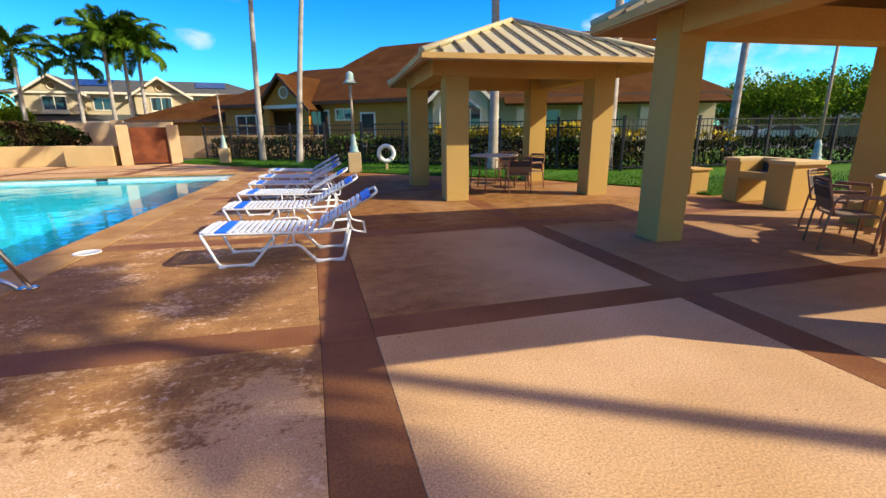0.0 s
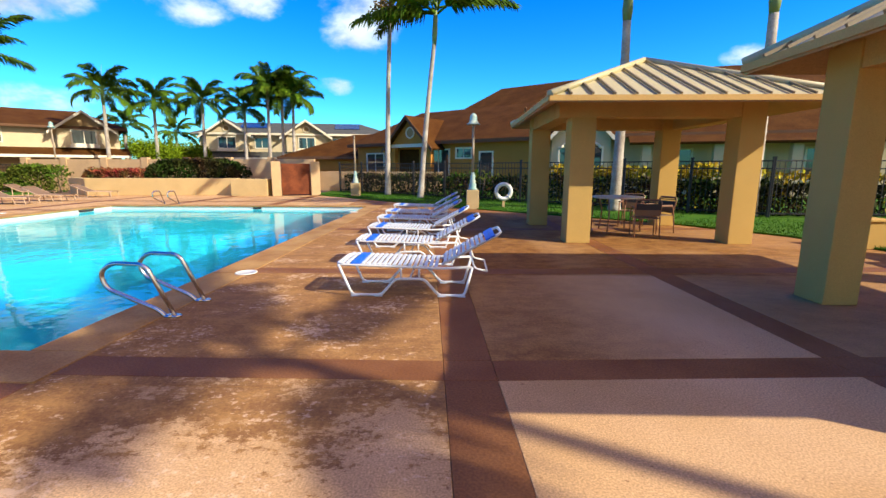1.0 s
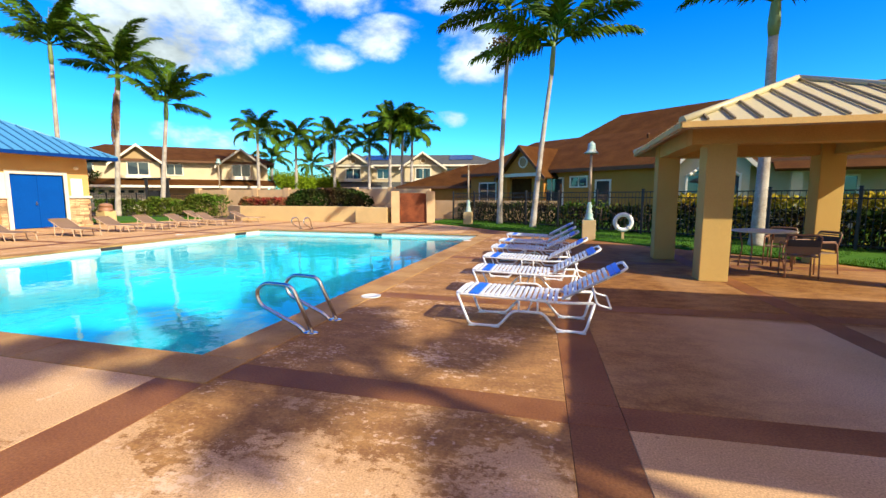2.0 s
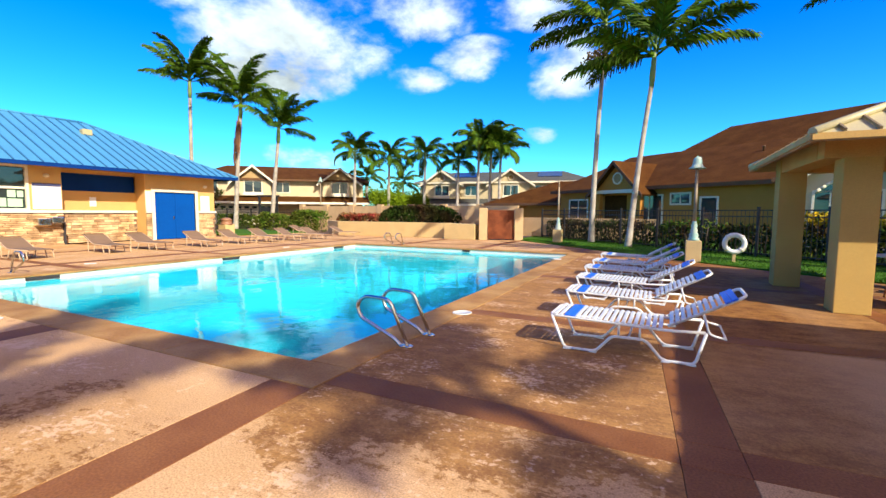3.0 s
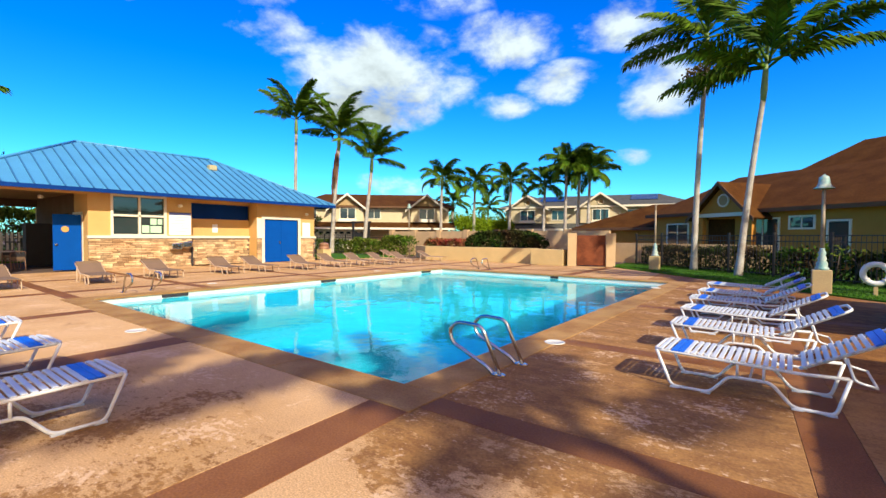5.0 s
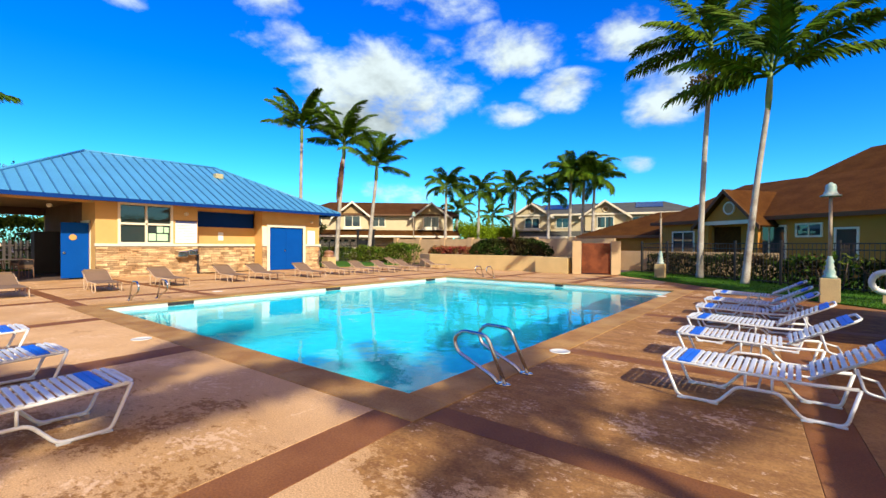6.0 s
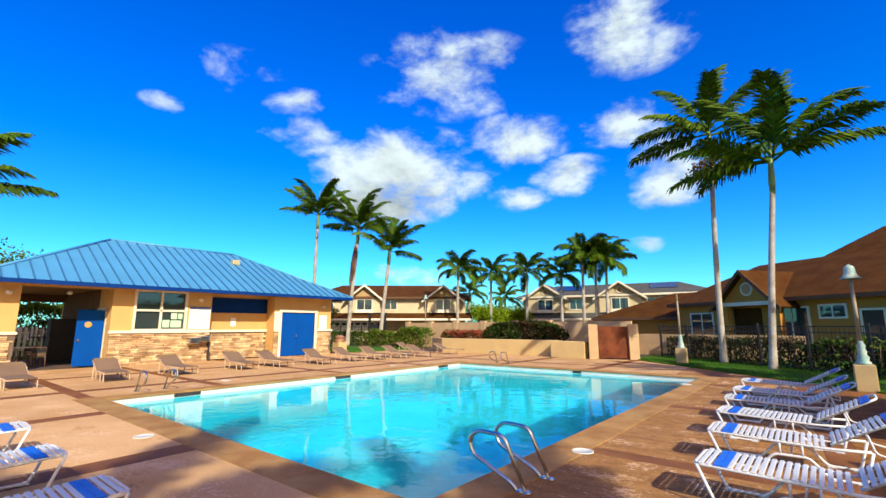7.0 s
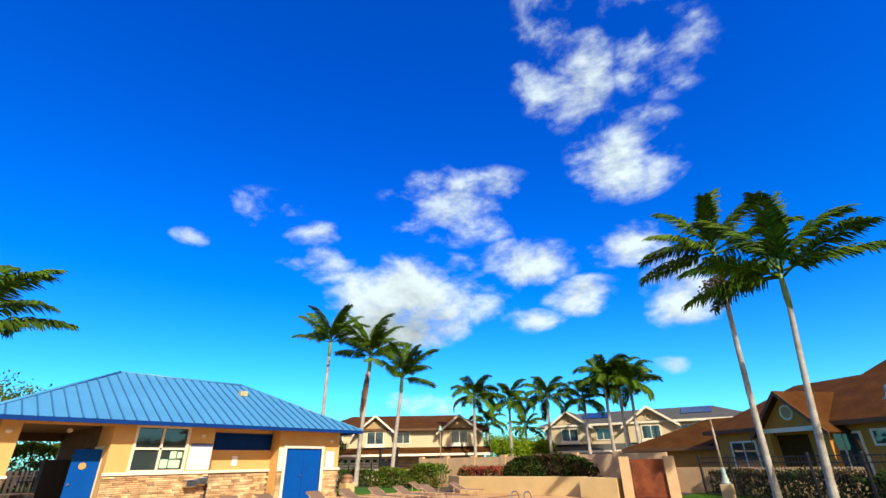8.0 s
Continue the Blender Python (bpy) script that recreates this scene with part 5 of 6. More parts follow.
def hedge(a, b, wide, h, material, label, density=190, size=0.075, core=True, gaps=0.25, mound=0.0):
    """Clipped but uneven hedge from a to b: dark twiggy core and a coat of leaves."""
    a, b = Vector(a), Vector(b)
    d = b - a
    L = d.length
    u = d / L
    v = Vector((-u.y, u.x))
    bm = bmesh.new()
    rnd = random.Random(int(L * 100) + int(h * 10))

    def where():
        s = random.random() * L
        lump = 0.5 + 0.5 * noise.noise(Vector((s * 0.9, h, 3.1)))
        hh = h * (1 - gaps + gaps * 1.4 * lump)
        end = min(s, L - s)
        if end < mound:                     # rounded ends
            hh *= 0.45 + 0.55 * math.sqrt(max(0.0, 1 - (1 - end / mound) ** 2))
        side = random.random()
        if side < 0.45:
            z, w = hh * random.random() ** 0.8, wide * (-0.5 + 0.22 * random.random() * random.random())
        elif side < 0.85:
            z, w = hh * (1 - 0.18 * random.random() ** 2) + 0.05 * random.gauss(0, 1), wide * (random.random() - 0.5)
        else:
            z, w = hh * random.random(), wide * (random.random() - 0.5)
        w += 0.12 * noise.noise(Vector((s * 1.7, z * 2, 8.0)))
        p = a + u * s + v * w
        return (p.x, p.y, max(0.04, z))
    leaves(bm, int(L * density), where, size)
    ob = part("hedge", bm, material)
    tagged(ob, label, "hedge", kind="stuff")
    if core:
        bm = bmesh.new()
        n = int(L / 0.5)
        for i in range(n):
            p = a + u * (i + 0.5) * L / n
            tube(bm, [(p.x, p.y, 0), (p.x + rnd.uniform(-.1, .1), p.y + rnd.uniform(-.1, .1), h * 0.5), (p.x + rnd.uniform(-.25, .25), p.y + rnd.uniform(-.25, .25), h * 0.85)], [0.03, 0.022, 0.008], 5)
        ob = part("hedge_stems", bm, M["bark"])
        tagged(ob, "brown woody stems inside the hedge", "hedge", kind="stuff")


def off(p, q, k):
    d = (Vector(q) - Vector(p)).normalized()
    return (p[0] - d.y * k, p[1] + d.x * k)


hedge(off(FA, FB, 0.75), off(FB, FA, -0.75), 0.9, 1.05, M["leaf"], "dark green hedge behind the fence", 420, 0.085)
hedge(off(FA, FB, 1.5), off(FB, FA, -1.5), 0.8, 0.9, M["leaf"], "second row of green hedge", 160, 0.09)
hedge((4.6, 18.2), (9.8, 14.2), 1.0, 1.45, M["leaf_gold"], "golden croton shrubs in front of the house", 480, 0.10)
hedge((0.8, 20.0), (2.6, 18.8), 0.8, 1.2, M["leaf_lit"], "croton shrubs with yellow tips", 90, 0.09)
hedge(off(FB, FC, 0.8), off(FC, FB, -0.8), 0.9, 0.92, M["leaf"], "green hedge along the street fence", 330, 0.09)
hedge((9.6, 14.0), (13.5, 13.4), 0.8, 1.3, M["leaf_gold"], "yellow croton shrubs by the fence", 150, 0.1)
hedge((-14.6, 23.7), (-9.9, 23.7), 1.7, 1.8, M["leaf"], "dense dark green shrub in the planter", 1700, 0.10, gaps=0.12, mound=1.4)
hedge((-18.4, 24.2), (-15.0, 24.0), 1.3, 1.35, M["leaf_red"], "red-leaved shrubs in the planter", 1100, 0.09, gaps=0.3, mound=0.6)
hedge((-31.5, 25.2), (-23.0, 25.4), 1.0, 1.25, M["leaf_lit"], "loose green shrubs by the entrance", 600, 0.10, gaps=0.45)
hedge((-22.8, 24.6), (-20.2, 24.5), 1.4, 1.6, M["leaf_lit"], "rounded olive shrub by the entrance", 1100, 0.09, mound=1.0)
hedge((-32.4, 1.0), (-32.0, 10.0), 1.0, 3.0, M["leaf_lit"], "tall green shrubs behind the clubhouse lanai", 1100, 0.11)
hedge((-25.5, 19.3), (-24.0, 19.0), 1.2, 2.6, M["leaf"], "tall green shrub at the clubhouse corner", 500, 0.11)


def lawn_blades():
    bm = bmesh.new()
    rnd = random.Random(9)
    lines = list(zip(EDGE, EDGE[1:]))
    for _ in range(26000):
        (x0, y0), (x1, y1) = rnd.choices(lines, [math.dist(p, q) for p, q in lines])[0]
        s, w = rnd.random(), rnd.random() ** 1.5 * 3.2
        d = Vector((x1 - x0, y1 - y0)).normalized()
        x, y = x0 + (x1 - x0) * s - d.y * w, y0 + (y1 - y0) * s + d.x * w
        h, a = rnd.uniform(0.03, 0.065), rnd.uniform(0, 6.28)
        dx, dy = 0.008 * math.cos(a), 0.008 * math.sin(a)
        bm.faces.new([bm.verts.new(c) for c in ((x - dx, y - dy, 0.03), (x + dx, y + dy, 0.03), (x + rnd.gauss(0, 0.02), y + rnd.gauss(0, 0.02), 0.03 + h))])
    ob = part("grass", bm, M["blade"])
    tagged(ob, "short bright green grass blades", "grass", kind="stuff")


lawn_blades()


# ---- palms ----
def frond_mesh(name, length, rise, droop, leaf, material, seed):
    """Feather frond along +x: arching rib with two rows of hanging leaflets that shorten to the tip."""
    rnd = random.Random(seed)
    bm = bmesh.new()
    n = 31
    spine = []
    x = z = 0.0
    ang = radians(rise)
    for i in range(n + 1):
        u = i / n
        spine.append(Vector((x, 0.07 * math.sin(u * 2.6 + seed), z)))
        x += length / n * math.cos(ang)
        z += length / n * math.sin(ang)
        ang -= radians(droop) / n * (0.35 + 1.3 * u * u + 0.3 * u)
    tube(bm, spine[::3] + [spine[-1]], [0.030 * (1 - 0.85 * i / (len(spine[::3]))) + 0.004 for i in range(len(spine[::3]) + 1)], 5)
    for i in range(5, n + 1):
        u = i / n
        d = (spine[i] - spine[i - 1]).normalized()
        for side in (-1, 1):
            for h in (0.0, 0.33, 0.66):
                base = spine[i - 1].lerp(spine[i], h + 0.25 * rnd.random())
                k = leaf * (0.45 + 0.85 * math.sin(math.pi * min(1, 0.22 + u * 0.70))) * rnd.uniform(0.82, 1.12)
                out = (d * rnd.uniform(0.55, 0.85) + Vector((0, side, 0)) * rnd.uniform(0.55, 0.95) + Vector((0, 0, rnd.uniform(-0.15, 0.35)))).normalized()
                mid = base + out * k * 0.5
                tip = mid + (out * 0.8 + Vector((0, 0, -rnd.uniform(0.5, 1.3)))).normalized() * k * 0.6
                w = d * (0.030 + 0.010 * rnd.random())
                a, b, c, e, t = (bm.verts.new(v) for v in (base - w * 0.5, base + w * 0.5, mid + w, mid - w, tip))
                bm.faces.new((a, b, c, e))
                bm.faces.new((e, c, t))
    return mesh_of(bm, name, material)


STIFF = [frond_mesh("frond", 2.4, 8, 48, 0.44, M["frond"], 1), frond_mesh("frond", 2.5, 12, 62, 0.46, M["frond"], 2), frond_mesh("frond", 2.25, 6, 36, 0.42, M["frond"], 3)]
SOFT = [frond_mesh("frond", 2.3, 26, 95, 0.48, M["frond"], 6), frond_mesh("frond", 2.4, 28, 125, 0.5, M["frond"], 7), frond_mesh("frond", 2.2, 24, 80, 0.46, M["frond"], 8)]
DRY = frond_mesh("dry_frond", 2.5, 0, 14, 0.26, M["frond_dry"], 5)


def palm(base, top, scale, count, label, seed, spread=70, soft=False, fruit=False, dry=0, r=0.14, aims=(), sweep=0.0):
    """Ringed trunk, green crownshaft and feather fronds. aims: bearing and lift of each frond, where they are known; sweep: lean of the crown to leeward."""
    rnd = random.Random(seed)
    base, top = Vector(base), Vector(top)
    g = thing("palm_tree", base, label, "palm tree", "palm trees")
    up = top - base
    n = 44
    pts, rad = [], []
    for i in range(n + 1):
        u = i / n
        p = up * u
        bow = math.sin(u * math.pi) * 0.05 * up.length
        pts.append((p.x - bow * 0.12 * (1 if up.x > 0 else -1), p.y, p.z))
        rad.append((r * (1.0 + 0.35 * math.exp(-u * 18) + 0.12 - 0.35 * u)) * (1 + 0.05 * (i % 2)))
    part("trunk", made(lambda bm: tube(bm, pts, rad, 12)), M["trunk"], g)
    d = (up.normalized() + Vector((0, 0, 1))).normalized()
    part("crownshaft", made(lambda bm: tube(bm, [up - d * 0.1 * scale, up + d * 0.2 * scale, up + d * 0.65 * scale, up + d * 1.05 * scale], [r * 0.78, r * 1.05, r * 0.85, r * 0.45], 10)), M["crownshaft"], g)
    at = up + d * 0.95 * scale
    if not aims:
        aims = []
        for i in range(count):
            u = i / count
            aims.append((360 * ((i * 0.381966) % 1) + rnd.uniform(-14, 14), (40 if soft else 66) - u * spread + rnd.uniform(-8, 8)))
    pool_of = SOFT if soft else STIFF
    lean = Matrix.Rotation(radians(sweep), 4, 'Y')
    for i, (az, lift) in enumerate(aims):
        u = i / len(aims)
        m = Matrix.Translation(at - d * 0.25 * u * scale) @ lean @ Matrix.Rotation(radians(az), 4, 'Z') @ Matrix.Rotation(-radians(lift), 4, 'Y') @ Matrix.Rotation(radians(rnd.uniform(-30, 30)), 4, 'X') @ Matrix.Scale(scale * rnd.uniform(0.88, 1.1), 4)
        share("frond", pool_of[rnd.randrange(3)], g, m)
    # the unopened spear
    part("spear", made(lambda bm: tube(bm, [at, at + d * 0.8 * scale + Vector((0.08, 0, 0)), at + d * 1.35 * scale + Vector((0.2, 0, 0))], [0.03 * scale, 0.025 * scale, 0.005], 5)), M["crownshaft"], g)
    for i in range(dry):
        m = Matrix.Translation(up + d * 0.05) @ Matrix.Rotation(radians(200 + 75 * i), 4, 'Z') @ Matrix.Translation((0.14, 0, 0)) @ Matrix.Rotation(radians(80), 4, 'Y') @ Matrix.Scale(scale * (1.0 - 0.25 * i), 4)
        share("dry_frond", DRY, g, m)
    if fruit:
        bm = bmesh.new()
        for k in range(3):
            c = Vector((math.cos(k * 2.1 + 0.4), math.sin(k * 2.1 + 0.4), 0)) * 0.5
            for _ in range(150):
                q = Vector((rnd.gauss(0, 0.26), rnd.gauss(0, 0.26), -abs(rnd.gauss(0, 0.28))))
                bmesh.ops.create_icosphere(bm, subdivisions=1, radius=0.05, matrix=Matrix.Translation(up + c + q + Vector((0, 0, -0.25))))
        tagged(part("fruit", bm, M["fruit"], g), "brown hanging fruit", kind="stuff")
    return g


TALL = "tall slender palm with grey trunk"
SMALL = "feathery green palm near the houses"
palm((-2.45, 22.7, 0), (-2.1, 22.4, 8.75), 1.45, 0, TALL + " on the lawn", 11, fruit=True, r=0.11,
     aims=((70, 76), (160, 58), (20, 46), (178, 12), (-75, 36), (105, 30), (-15, 8), (198, -10), (-130, 18), (45, 6)))
palm((-0.66, 20.3, 0), (-0.03, 20.1, 6.35), 1.42, 0, TALL + " leaning by the fence", 12, r=0.105,
     aims=((50, 80), (18, 42), (185, 58), (4, 8), (-80, 40), (100, 34), (172, 24), (205, -8), (-40, 14), (-125, 10), (150, 2)))
palm((5.76, 14.7, 0), (5.76, 14.7, 5.55), 1.05, 11, TALL + " behind the gazebo", 13, spread=62)
palm((9.0, 13.35, 0), (9.0, 13.35, 5.3), 1.05, 12, TALL + " by the street fence", 14, spread=62)
palm((16.2, 16.2, 0), (16.4, 16.2, 7.4), 1.1, 11, TALL + " beyond the barbecue", 15, spread=62)
for k, (az, el, D, s, cnt) in enumerate(((-55.3, 12.0, 40, 1.5, 12), (-50.3, 10.4, 37, 1.45, 13), (-46.3, 7.9, 36, 1.3, 11), (-37.4, 5.9, 47, 1.5, 14), (-33.2, 5.4, 48, 1.4, 13), (-28.7, 5.6, 48, 1.45, 14), (-24.5, 5.2, 46, 1.35, 13), (-21.9, 7.4, 44, 1.5, 15), (-20.4, 6.9, 45, 1.5, 15), (-19.2, 6.6, 44, 1.4, 14), (-36.0, 3.2, 55, 1.3, 12), (-31.5, 2.6, 58, 1.3, 11))):
    x, y = 0.68 + D * math.sin(radians(az)), 0.56 + D * math.cos(radians(az))
    lean = (0.9, 0, 0) if k in (1, 2) else (0.1, 0, 0)
    palm((x - lean[0], y, 0), (x, y, 1.45 + D * math.tan(radians(el)) + 0.1), s * (0.88 if k > 2 else 1.0), cnt + 1, SMALL, 30 + k, spread=80 if k > 2 else 66, soft=k > 2, dry=2 if k == 1 else 0, r=0.15, sweep=0 if k > 2 else 10)
# palms on the clubhouse side and the ones behind the walk, whose shade falls on the deck
palm((-26.0, 0.3, 0), (-26.0, 0.4, 5.3), 1.75, 14, TALL + " past the clubhouse lanai", 51)
palm((9.7, -5.7, 0), (9.6, -5.6, 8.9), 1.2, 0, TALL + " shading the deck", 52, r=0.08,
     aims=((10, 74), (110, 50), (60, 24), (90, 6), (135, 20), (165, 2), (200, 30), (-70, 58), (35, 40)))
palm((11.4, -2.45, 0), (11.3, -2.35, 7.9), 1.15, 0, TALL + " behind the pavilion", 54, r=0.09,
     aims=((20, 72), (100, 42), (160, 30), (-60, 34), (60, 12), (125, 4), (180, -4), (-95, 52), (-52, -2)))


# ---- trees, cars, street ----
def tree(at, h, wide, label, seed, material="leaf_tree"):
    rnd = random.Random(seed)
    g = thing("tree", at, label, "tree", "street trees")
    bm = bmesh.new()
    tube(bm, [(0, 0, 0), (0.1, 0, h * 0.25), (0.0, 0.1, h * 0.5)], [0.2, 0.15, 0.1], 8)
    clumps = []
    for i in range(14):
        a = i * 2.4
        p = Vector((math.cos(a) * wide * rnd.uniform(0.15, 0.42), math.sin(a) * wide * rnd.uniform(0.15, 0.42), h * rnd.uniform(0.55, 0.92)))
        tube(bm, [(0, 0.05, h * 0.42), p * 0.6 + Vector((0, 0, h * 0.22)), p], [0.08, 0.05, 0.02], 5)
        clumps.append((p, wide * rnd.uniform(0.16, 0.26)))
    part("trunk", bm, M["bark"], g)
    bm = bmesh.new()

    def where():
        p, k = rnd.choice(clumps)
        d = Vector((rnd.gauss(0, 1), rnd.gauss(0, 1), rnd.gauss(0, 0.7))).normalized()
        return p + d * k * rnd.uniform(0.65, 1.08)
    leaves(bm, 6500, where, 0.12)
    part("crown", bm, M[material], g)


k = 0
for az, D, h in ((33, 52, 4.2), (37, 50, 4.0), (40, 55, 5.0), (43.5, 47, 4.6), (46.5, 44, 5.0), (49.5, 43, 4.9), (52.5, 46, 5.2), (56, 48, 5.6), (60, 45, 5.0), (65, 45, 5.0), (-65, 60, 5.0), (-35, 66, 5.0), (-31.8, 64, 4.6), (27, 60, 5.0), (-83.5, 44, 7.0), (-87.5, 47, 6.6), (-33.5, 50, 3.6), (-30.5, 52, 3.4)):
    k += 1
    tree((1 + D * math.sin(radians(az)), 0.7 + D * math.cos(radians(az)), 0), h * 0.9, h * 1.15, "broad green street tree with dense rounded crown", 70 + k, "leaf_lit" if az < -60 else "leaf_tree")


def parked_car(at, turn, paint, label):
    c = thing("car", pose(*at, 0, 0, turn), label, "car", "parked cars")
    bm = bmesh.new()
    prof = [(-2.1, 0.35), (-2.15, 0.75), (-1.6, 0.92), (-0.9, 1.42), (0.7, 1.46), (1.6, 0.98), (2.1, 0.9), (2.15, 0.35)]
    lo = [bm.verts.new((x, -0.85, z)) for x, z in prof]
    hi = [bm.verts.new((x, 0.85, z)) for x, z in prof]
    bm.faces.new(lo)
    bm.faces.new(hi[::-1])
    for i in range(len(prof)):
        j = (i + 1) % len(prof)
        bm.faces.new((lo[i], hi[i], hi[j], lo[j]))
    bmesh.ops.bevel(bm, geom=bm.edges[:], offset=0.08, segments=2, affect='EDGES')
    part("body", bm, paint, c)
    for y in (-0.858, 0.848):
        part("side_window", made(lambda b: prism(b, [(-1.3, 0), (1.2, 0), (0.6, 0.36), (-0.8, 0.36)], 0, 0.01)), M["window"], c).matrix_basis = Matrix.Translation((0, y + 0.01, 0.98)) @ Matrix.Rotation(radians(90), 4, 'X')
    for x in (-1.3, 1.3):
        for y in (-0.78, 0.78):
            bm = bmesh.new()
            bmesh.ops.create_cone(bm, cap_ends=True, segments=18, radius1=0.32, radius2=0.32, depth=0.22, matrix=Matrix.Translation((x, y, 0.32)) @ Matrix.Rotation(radians(90), 4, 'X'))
            part("wheel", bm, M["rubber"], c)


for az, D, turn, paint, label in ((45.0, 52, -40, "white_car", "white car parked along the street"), (49.0, 50, -40, "white_car", "silver-white car parked along the street"), (42.2, 46, 55, "red_car", "dark red car parked along the street"), (36, 56, -40, "white_car", "white car parked far down the street")):
    parked_car((1 + D * math.sin(radians(az)), 0.7 + D * math.cos(radians(az)), 0), turn, M[paint], label)
bm = bmesh.new()
prism(bm, [(13, 40), (22, 45), (60, 10), (60, -10), (50, -10)], -0.03, 0.045)
tagged(part("road", bm, M["asphalt"]), "grey asphalt street beyond the hedge", "road", kind="structure")


# ---- houses ----
def house_window(g, x, z, w, h, y=0.0, bars=1, sill=False):
    fr = thing("window")
    fr.parent = g
    for r in ((x - 0.09, x, y - 0.06, y + 0.03, z - 0.09, z + h + 0.09), (x + w, x + w + 0.09, y - 0.06, y + 0.03, z - 0.09, z + h + 0.09), (x, x + w, y - 0.06, y + 0.03, z + h, z + h + 0.09), (x, x + w, y - 0.06, y + 0.03, z - 0.09, z),
              *[(x + w * (i + 1) / (bars + 1) - 0.03, x + w * (i + 1) / (bars + 1) + 0.03, y - 0.05, y + 0.03, z, z + h) for i in range(bars)]):
        part("frame_bar", boxes(r), M["trim"], fr)
    part("pane", boxes((x, x + w, y - 0.02, y - 0.012, z, z + h)), M["window"], fr)
    if sill:
        part("sill", boxes((x - 0.2, x + w + 0.2, y - 0.25, y - 0.06, z - 0.35, z - 0.1), bevel=0.02), M["trim"], fr)


def gable(g, x0, x1, y, eave, ridge, depth, wall, roof, over=0.35, vent=True, barge="trim"):
    """Front gable: x0..x1 at front plane y, roof running back by depth."""
    cx = (x0 + x1) / 2
    bm = bmesh.new()
    vs = [bm.verts.new(v) for v in ((x0, y, eave), (x1, y, eave), (cx, y, ridge), (x0, y + depth, eave), (x1, y + depth, eave), (cx, y + depth, ridge))]
    for f in ((0, 1, 2), (5, 4, 3), (0, 2, 5, 3), (1, 4, 5, 2), (0, 3, 4, 1)):
        bm.faces.new([vs[i] for i in f])
    part("gable_wall", bm, wall, g)
    k = (ridge - eave) / (cx - x0)
    bm = bmesh.new()
    for s in (-1, 1):
        e = cx + s * (cx - x0 + over)
        ze = eave - over * k
        slab(bm, [(e, y - over, ze + 0.1), (cx, y - over, ridge + 0.1), (cx, y + depth, ridge + 0.1), (e, y + depth, ze + 0.1)], 0.1)
    part("gable_roof", bm, roof, g)
    bm = bmesh.new()
    for s in (-1, 1):
        e = cx + s * (cx - x0 + over)
        ze = eave - over * k
        p = [(e, y - over - 0.04, ze - 0.12), (cx, y - over - 0.04, ridge - 0.12), (cx, y - over - 0.04, ridge + 0.11), (e, y - over - 0.04, ze + 0.11)]
        f = [bm.verts.new(v) for v in p] + [bm.verts.new((a, b + 0.04, c)) for a, b, c in p]
        for q in ((0, 1, 2, 3), (7, 6, 5, 4), (0, 4, 5, 1), (1, 5, 6, 2), (2, 6, 7, 3), (3, 7, 4, 0)):
            bm.faces.new([f[i] for i in q])
    part("barge_board", bm, M[barge], g)
    if vent:
        bm = bmesh.new()
        r = (ridge - eave) * 0.2
        tube(bm, [(cx + r * math.cos(u), y - 0.03, eave + (ridge - eave) * 0.42 + r * math.sin(u)) for u in [2 * math.pi * i / 20 for i in range(20)]], 0.05, 6, closed=True)
        v = part("round_vent", bm, M["trim"], g)
        bm = bmesh.new()
        bmesh.ops.create_cone(bm, cap_ends=True, segments=20, radius1=r, radius2=r, depth=0.03, matrix=Matrix.Translation((cx, y - 0.02, eave + (ridge - eave) * 0.42)) @ Matrix.Rotation(radians(90), 4, 'X'))
        part("louvre", bm, M["house_tan"], v)


def hip(g, x0, x1, y0, y1, eave, ridge, a, b, roof, name="roof", over=0.5):
    """Hip roof over a box with its ridge along x from a to b."""
    x0, x1, y0, y1 = x0 - over, x1 + over, y0 - over, y1 + over
    cy = (y0 + y1) / 2
    A, B = (a, cy, ridge), (b, cy, ridge)
    C = [(x0, y0, eave), (x1, y0, eave), (x1, y1, eave), (x0, y1, eave)]
    bm = bmesh.new()
    for s in ((C[0], C[1], B, A), (C[1], C[2], B), (C[2], C[3], A, B), (C[3], C[0], A)):
        slab(bm, s, 0.12)
    r = part(name, bm, roof, g)
    bm = bmesh.new()
    box(bm, x0 - 0.03, x1 + 0.03, y0 - 0.03, y0, eave - 0.2, eave)
    box(bm, x0 - 0.03, x0, y0, y1, eave - 0.2, eave)
    box(bm, x1, x1 + 0.03, y0, y1, eave - 0.2, eave)
    part("fascia", bm, M["brown_trim_shade"] if roof == M["shingle"] else M["trim"], g)
    return r


